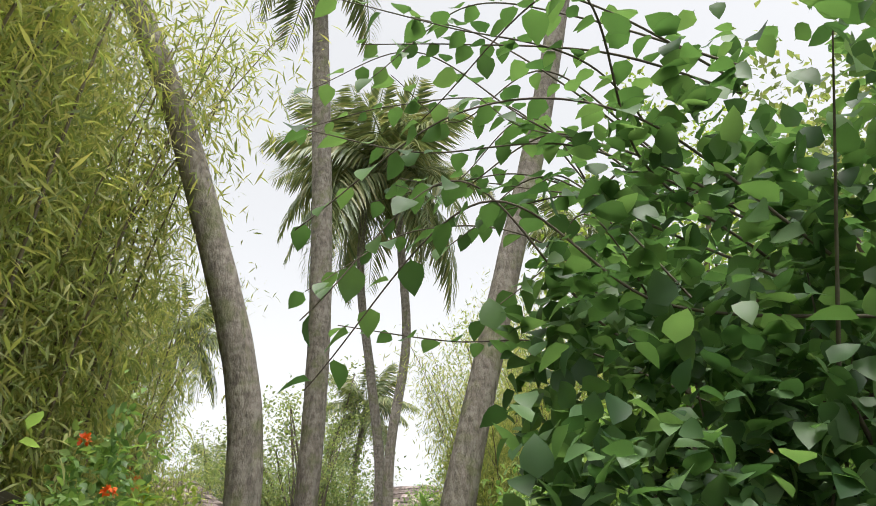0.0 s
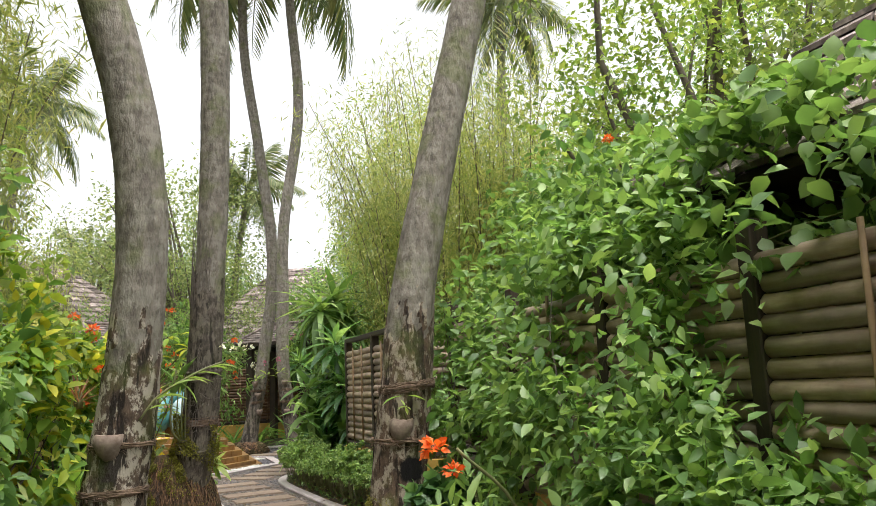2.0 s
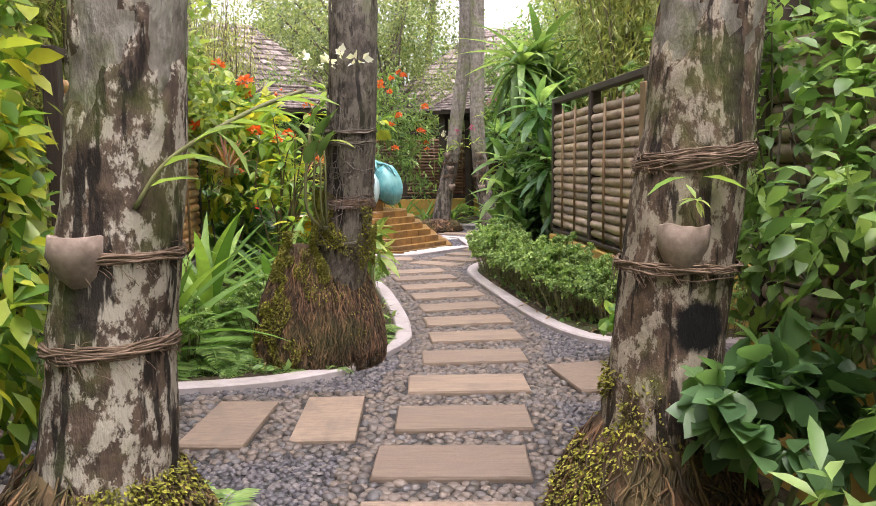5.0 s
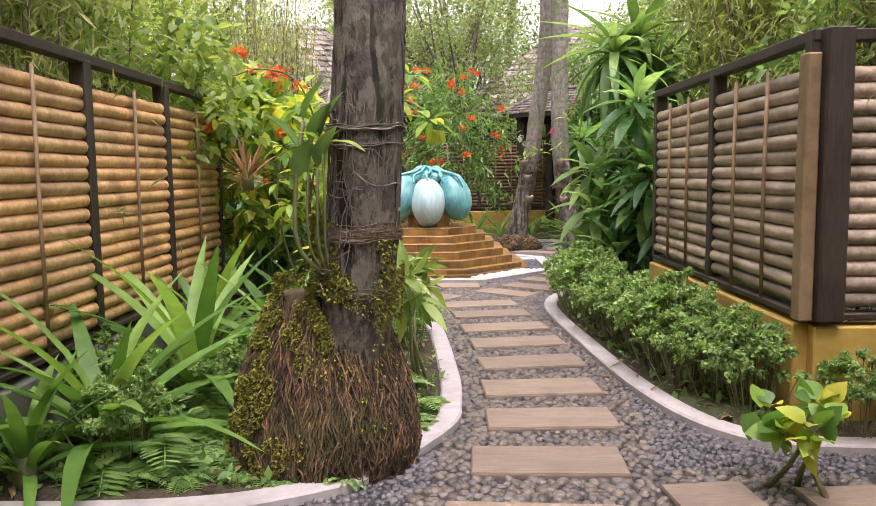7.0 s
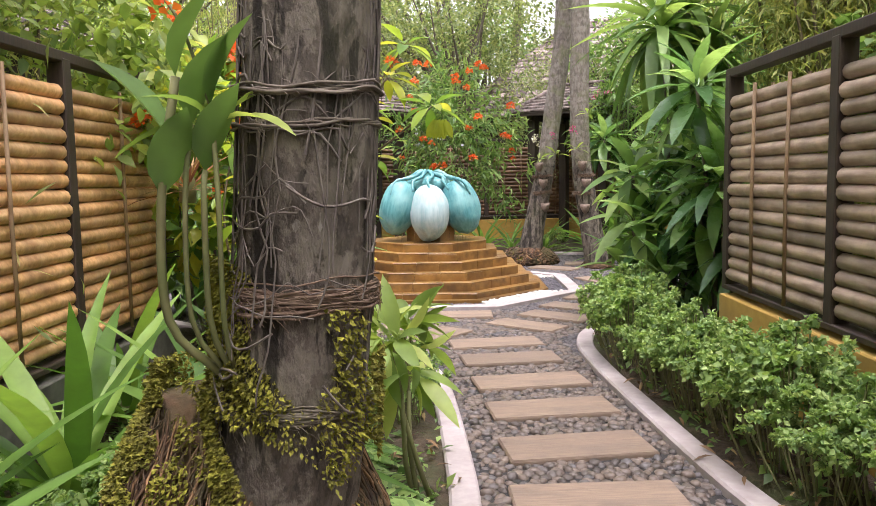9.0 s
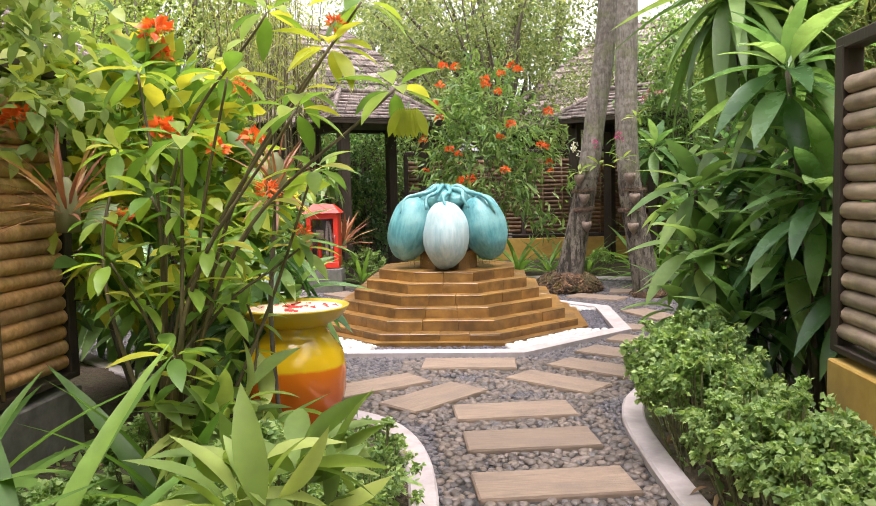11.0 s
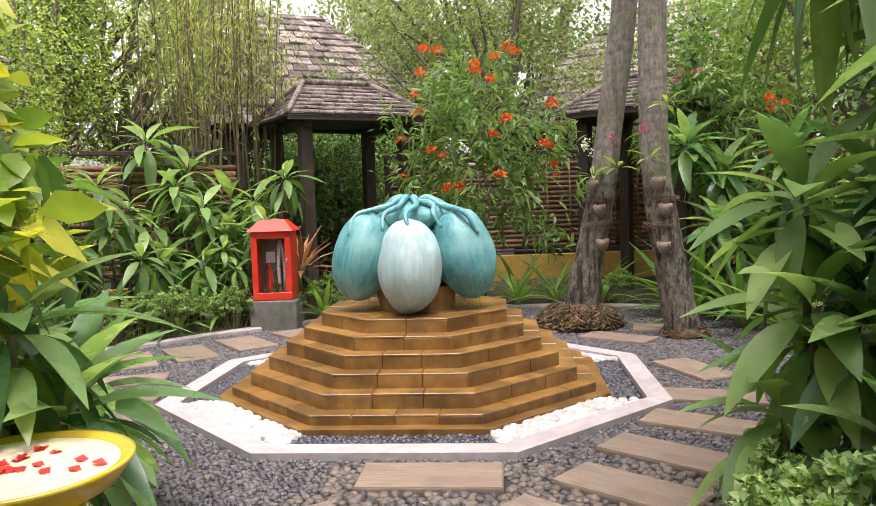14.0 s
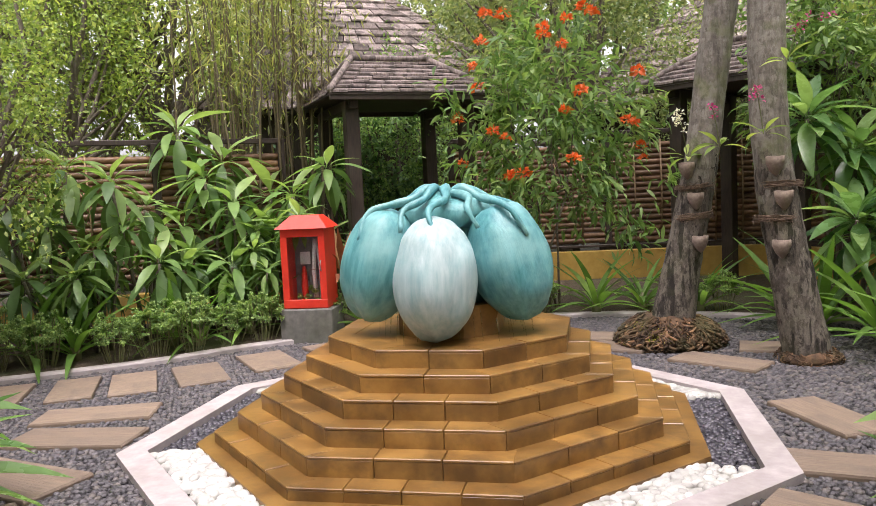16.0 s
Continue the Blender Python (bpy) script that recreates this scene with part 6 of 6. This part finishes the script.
# ---- low hedge and ferns ----
def hedge(at, label="low leggy hedge plant with fine curled leaves", r=(0.27, 0.27, 0.2), h=0.36):
    t = thing("hedge_plant", label, "hedge plant", at, "low hedge")
    g, C = crown((0, 0, h), r, 76, 44, 0.03, blade(0.8, 2, 0.25, 0.5, 0.5), 0.13, -0.55, shell=0.5, droop=0.0)
    part("foliage", g, G_HEDGE, t)
    s = Geo()
    for c in C[:26]:
        s.tube([(c[0] * 0.45, c[1] * 0.45, -0.04), (c[0] * 0.8, c[1] * 0.8, h * 0.5), c], 0.004, 4, False)
    tagged(part("stem", s, M_STEM, t), kind="stuff")
    return t


h0 = hedge(pose(1.75, -3.55, 0.02))
for y in np.arange(-3.9, -7.4, -0.27):
    off = np.interp(-y, [3.8, 5.3, 6.1, 6.7, 7.2, 7.5], [1.6, 1.68, 1.76, 1.86, 2.0, 2.2]) if y > -7.3 else 2.2
    copy_thing(h0, pose(off + rng.uniform(-0.05, 0.1), y + rng.uniform(-0.06, 0.06), 0.02, 0, 0, rng.uniform(0, 360)) @ Matrix.Scale(rng.uniform(0.8, 1.2), 4))
for x, y in ((2.1, -7.0), (2.4, -7.55), (2.75, -7.6), (0.02, -5.6), (0.0, -5.1), (-0.3, -5.6), (-0.25, -5.9), (-1.2, -7.9), (-0.75, -7.2), (1.75, -3.25), (2.05, -2.75), (-0.9, -5.9), (-1.55, -7.2), (-1.0, -5.0),
             (-4.4, 1.25), (-3.95, 1.35), (-3.15, 1.85), (-2.65, 2.35), (-4.9, 0.9), (0.3, 4.0), (2.2, 3.95), (-2.4, 2.55), (-1.9, 2.95), (-2.9, 2.05), (-3.4, 1.6), (-1.4, 3.25)):
    copy_thing(h0, pose(x, y, 0.02, 0, 0, rng.uniform(0, 360)) @ Matrix.Scale(rng.uniform(0.7, 1.0), 4))


def fern(at):
    t = thing("fern", "small light green fern with feathered fronds", "fern", at, "ferns")
    g = Geo()
    for k in range(11):
        a, e = k * 2.4, rng.uniform(0.3, 1.0)
        L = rng.uniform(0.22, 0.38)
        s = np.linspace(0, 1, 6)
        d = np.array((math.cos(a), math.sin(a)))
        pts = np.column_stack([d[0] * L * s, d[1] * L * s, L * (math.tan(e) * 0.7 * s - 0.8 * s**2) + 0.02])
        g.tube(pts, 0.003, 4, False)
        tt = np.repeat(np.linspace(0.1, 0.98, 16), 2)
        P = np.column_stack([np.interp(tt, s, pts[:, i]) for i in range(3)])
        sd = np.tile([-1.0, 1.0], 16)
        D = np.column_stack([d[0] * 0.5 - d[1] * sd, d[1] * 0.5 + d[0] * sd, 0 * sd])
        g.inst(blade(0.35, 2, 0.1, 0.1, 0.4), aim(P, D, L * 0.28 * np.sin(np.pi * (0.15 + 0.8 * (1 - tt)) ** 1.1) + 0.01, 0.1))
    part("fronds", g, G_FRESH, t)
    return t


f0 = fern(pose(-0.75, -7.75, 0.03))
for k in range(48):
    y = rng.uniform(-7.9, -5.0)
    x = rng.uniform(-1.6, -0.15)
    if (x + 0.12) ** 2 + (y + 7.72) ** 2 > 0.2:
        copy_thing(f0, pose(x, y, 0.03, 0, 0, rng.uniform(0, 360)) @ Matrix.Scale(rng.uniform(0.7, 1.3), 4))
for x, y in ((-0.45, -11.5), (-0.65, -12.6), (1.15, -11.6), (1.3, -12.6), (1.1, -13.0), (-0.5, -10.4), (-0.9, -10.2)):
    copy_thing(f0, pose(x, y, 0.03, 0, 0, rng.uniform(0, 360)))

for x, y, s in ((-0.62, -8.02, 0.45), (-0.42, -8.1, 0.35), (-0.15, -8.08, 0.3), (-0.85, -8.05, 0.5), (-1.1, -8.05, 0.55), (0.12, -7.35, 0.6), (0.15, -7.0, 0.7)):
    copy_thing(f0, pose(x, y, 0.03, 0, 0, rng.uniform(0, 360)) @ Matrix.Scale(s, 4))

# leaf litter and creeping weeds
P = np.stack([rng.uniform(-1.8, 2.2, 9000), rng.uniform(-16, -3, 9000)], 1)
P = P[~inside(P, OUTLINE) & (near_line(P, OUTLINE) > 0.16)]
D = np.column_stack([rng.normal(0, 1, (len(P), 2)), rng.uniform(0.2, 1.2, len(P))])
solo("ground_cover", Geo().inst(LEAF_S, aim(np.column_stack([P, np.full(len(P), 0.05)]), D, rng.uniform(0.03, 0.09, len(P)), 0.5)), G_MID, "creeping small-leaved weeds on the soil", "ground cover", kind="stuff")
P = P[::3] + rng.normal(0, 0.05, P[::3].shape)
D = np.column_stack([rng.normal(0, 1, (len(P), 2)), rng.normal(0, 0.15, len(P))])
solo("leaf_litter", Geo().inst(LANCE, aim(np.column_stack([P, np.full(len(P), 0.06)]), D, rng.uniform(0.05, 0.11, len(P)), 0.2)), G_LITTER, "dry brown leaf litter", "leaf litter", kind="stuff")


# ---- orchids ----
def orchid(at, petal, label, blooms=9, L=0.32):
    t = thing("orchid", label, "orchid", at)
    g = Geo()
    rosette(g, (0, 0, 0), 6, 0.2, STRAPW, (0.1, 1.0))
    part("leaves", g, G_LIGHT, t)
    pts = smooth_line([(0, 0, 0), (-0.05, -0.08, L * 0.8), (-0.1, -0.22, L), (-0.14, -0.34, L * 0.9)], 0.03)
    part("stem", Geo().tube(pts, 0.004, 5, False), M_STEM, t)
    g = Geo()
    for k in range(blooms):
        p = pts[int(len(pts) * (0.45 + 0.54 * k / blooms))] + rng.normal(0, 0.015, 3)
        g = Geo()
        flower_head(g, p, 0.045, 9)
        part("bloom", g, petal, t)
    return t


orchid(pose(1.7, 2.25, 1.62), P_WHITE, "white orchid spray tied to the palm")
orchid(pose(1.95, 2.2, 1.7), P_PINK, "magenta orchid spray tied to the palm", 4)
orchid(pose(2.15, 1.5, 1.75), P_PINK, "magenta orchid spray on the leaning palm", 5)
orchid(pose(2.3, 1.45, 2.25, 0, 0, 120), P_PINK, "magenta orchid spray high on the palm", 5)
orchid(pose(-0.2, -8.05, 1.5, 0, 0, -60), P_ORANGE, "orchid with pale stems on the palm trunk", 3)
# orchid bush with pale canes and broad leaves on the near side of the middle palm
t = thing("cane_orchid", "cane orchid with pale canes and a few broad leaves", "orchid", pose(0, 0, 0))
for k, (dx, hz, r) in enumerate(((-0.05, 1.6, 0.01), (0.0, 1.5, 0.006), (0.04, 1.4, 0.007), (0.07, 1.54, 0.006))):
    pts = smooth_line([(-0.22 + dx * 0.3, -8.0, 0.95), (-0.27 + dx, -8.06, 1.08), (-0.265 + dx, -8.08, 1.35), (-0.25 + dx * 0.6, -8.06, hz)], 0.04)
    part("cane", Geo().tube(pts, r, 7), M_STEM, t, "pale grey-green cane")
    for e in range(3 if k == 0 else 1):
        p = pts[-1 - 3 * e]
        part("leaf", Geo().inst(blade(0.42, 5, 0.2, 0.5, 0.45), aim([p], [((-1) ** e * 0.42 - 0.1, -0.2, 0.9)], 0.21, 0.15)), G_MID, t)

t = thing("cane_orchid", "orchid with light green leaves and white flowers on the palm", "orchid", pose(0, 0, 0))
pts = smooth_line([(-0.55, -10.95, 1.25), (-0.45, -10.95, 1.38), (-0.25, -10.92, 1.5), (-0.1, -10.9, 1.56)], 0.03)
part("cane", Geo().tube(pts, 0.007, 6), M_STEM, t)
for k in range(9):
    p = pts[int(len(pts) * (0.15 + 0.09 * k))]
    part("leaf", Geo().inst(LANCE, aim([p], [(0.6 + 0.3 * rng.random(), -0.3, rng.choice([-0.6, 0.1, 0.4]))], 0.16, 0.2)), G_LIGHT, t)
for x, z in ((-0.11, 1.64), (-0.04, 1.62), (0.0, 1.64), (0.05, 1.63)):
    gg = Geo()
    flower_head(gg, (x, -10.9, z), 0.04, 9)
    part("flower", gg, P_WHITE, t, "white star-shaped flower")
t = thing("orchid", "small orchid with one broad leaf tied to the palm", "orchid", pose(0, 0, 0))
part("leaf", Geo().inst(LEAF, aim([(1.06, -10.8, 1.31)], [(1.0, -0.4, -0.05)], 0.14, 0.05)), G_LIGHT, t)
part("leaf", Geo().inst(LANCE, aim([(1.03, -10.8, 1.31)], [(-1.0, -0.3, -0.05)], 0.16, 0.05)), G_YELL, t)
part("leaf", Geo().inst(LANCE, aim([(1.05, -10.81, 1.24)] * 8, rng.normal(0, 1, (8, 3)) - (0, 1, 0), 0.06, 0.2)), G_LIGHT, t)
shrub("climbing_shrub", "climbing shrub with light leaves beside the palm", "shrub", pose(1.72, -10.75, 0), (0.26, 0.28, 0.75), 1.2, 70, 16, 0.085, LEAF, G_FRESH, M_STEM, 0.012, low=-0.9)
shrub("broadleaf_bush", "dark leafy shrub filling the gap behind the pavilion", "shrub", pose(-2.6, 7.0, 0), (1.2, 0.7, 1.3), 1.3, 120, 26, 0.14, LEAF, G_DEEP, trunk=0.03, low=-0.8)

# yellow-leafed shrub that leans over the path before the jar
t = thing("yellow_shrub", "leaning shrub with whorls of yellow-green leaves and orange flowers", "shrub", pose(0, 0, 0))
YLEAF = blade(0.34, 5, 0.35, 0.3, 0.5, 0.05)
root = np.array((-0.85, -5.15, 0.0))
TIPS = [(0.2, -5.34, 1.78), (-0.05, -5.3, 1.95), (-0.3, -5.25, 2.1), (-0.15, -5.45, 1.7), (-0.45, -5.3, 1.85), (-0.62, -5.35, 1.62), (-0.42, -5.0, 1.36), (-0.3, -4.9, 1.16),
        (-0.55, -5.3, 1.2), (-0.75, -5.35, 1.4), (-0.6, -5.1, 0.95), (-0.62, -5.0, 0.7), (-0.85, -5.2, 1.9), (-0.9, -5.4, 1.15), (-0.6, -4.8, 1.0), (-0.2, -5.0, 1.5), (-0.65, -5.45, 0.8), (-1.0, -5.1, 1.6), (0.05, -5.15, 2.15)]
for k, tip in enumerate(TIPS):
    tip = np.array(tip)
    mid = root + (tip - root) * (0.3, 0.3, 0.62) + rng.normal(0, 0.09, 3)
    pts = smooth_line([root + rng.normal(0, 0.04, 3) * (1, 1, 0), mid, tip], 0.05)
    part("limb", Geo().tube(pts, np.linspace(0.013, 0.005, len(pts)), 7), M_CULM, t)
    g = Geo()
    rosette(g, tip, 9, 0.2, YLEAF, (-0.55, 0.7))
    part("leaf_whorl", g, G_FAN if k == 1 else G_YELL, t)
    if k > 4:
        g = Geo()
        rosette(g, pts[int(len(pts) * 0.8)], 6, 0.17, YLEAF, (-0.5, 0.4))
        part("leaf_whorl", g, G_YELL, t)
for k in range(9):
    part("leaf", Geo().inst(blade(0.32, 4, 0.2, 0.4, 0.55), aim([(0.245 + (k - 4) * 0.008, -5.34, 1.71)], [((k - 4) * 0.1, rng.normal(0, 0.2), -1)], 0.115, 0.2, (0, -1, 0))), G_FAN, t)
for p, r in (((-0.42, -4.93, 1.41), 0.075), ((-0.3, -4.83, 1.22), 0.06), ((-0.5, -4.98, 1.85), 0.06), ((-0.02, -5.32, 2.03), 0.05)):
    gg = Geo()
    flower_head(gg, p, r, 70, blade(0.28, 2, 0.2, 0.3, 0.6))
    part("flower_head", gg, P_ORANGE, t, "orange flower head")
lily(pose(-0.47, -4.62, 1.4), "spiky dried rosette of thin brown leaves", 46, 0.3, G_DRY, blade(0.05, 4, 0.25, 0.2, 0.4), (-0.6, 1.4))
solo("plant_cane", Geo().tube(smooth_line([(-0.5, -4.55, 0.0), (-0.53, -4.6, 0.8), (-0.47, -4.62, 1.42)], 0.06), 0.012, 7), M_BARK, "thin bare cane that carries the dried rosette", "stem")
shrub("climbing_shrub", "broad-leaved climber covering the wall above the fence", "shrub", pose(2.05, -12.9, 0), (0.4, 1.4, 0.55), 2.15, 130, 22, 0.1, LEAF_W, G_MID, M_STEM, 0.012, low=-0.8)
flowering(pose(3.5, 4.3, 0), (0.9, 0.6, 1.1), 2.2, 90, 26, 0.16, LANCE, G_MID, "tall leafy shrub beside the twin palms", 4, True, low=-0.8)

shrub("broadleaf_plant", "pale broad-leaved plant with drooping leaves by the palm", "shrub", pose(1.0, -12.0, 0), (0.22, 0.28, 0.22), 0.72, 16, 9, 0.14, LANCE, G_FRESH, M_STEM, 0.01, "broad-leaved plants", low=-0.4)

# moss band round the foot of the vine-wound palm
zz = rng.uniform(0.68, 1.12, 9000)
aa = rng.uniform(0, 2 * np.pi, 9000)
rm = np.interp(zz, [0.6, 1.2], [0.23, 0.178]) + 0.004
P = np.stack([np.interp(zz, [0.6, 1.2], [-0.14, -0.05]) + rm * np.cos(aa), np.interp(zz, [0.6, 1.2], [-7.8, -7.88]) + rm * np.sin(aa), zz], 1)
ok = np.array([noise.noise(Vector(p * 7)) for p in P]) > np.interp(zz, [0.68, 0.85, 1.12], [0.1, -0.12, 0.3])
P, aa = P[ok], aa[ok]
D = np.stack([np.cos(aa), np.sin(aa), rng.normal(-0.2, 0.5, len(aa))], 1) + rng.normal(0, 0.5, (len(aa), 3))
tagged(part("moss_band", Geo().inst(LEAF_S, aim(P, D, rng.uniform(0.01, 0.022, len(P)), 0.5)), M_MOSS, tM, "yellow-green moss round the trunk"), kind="stuff")
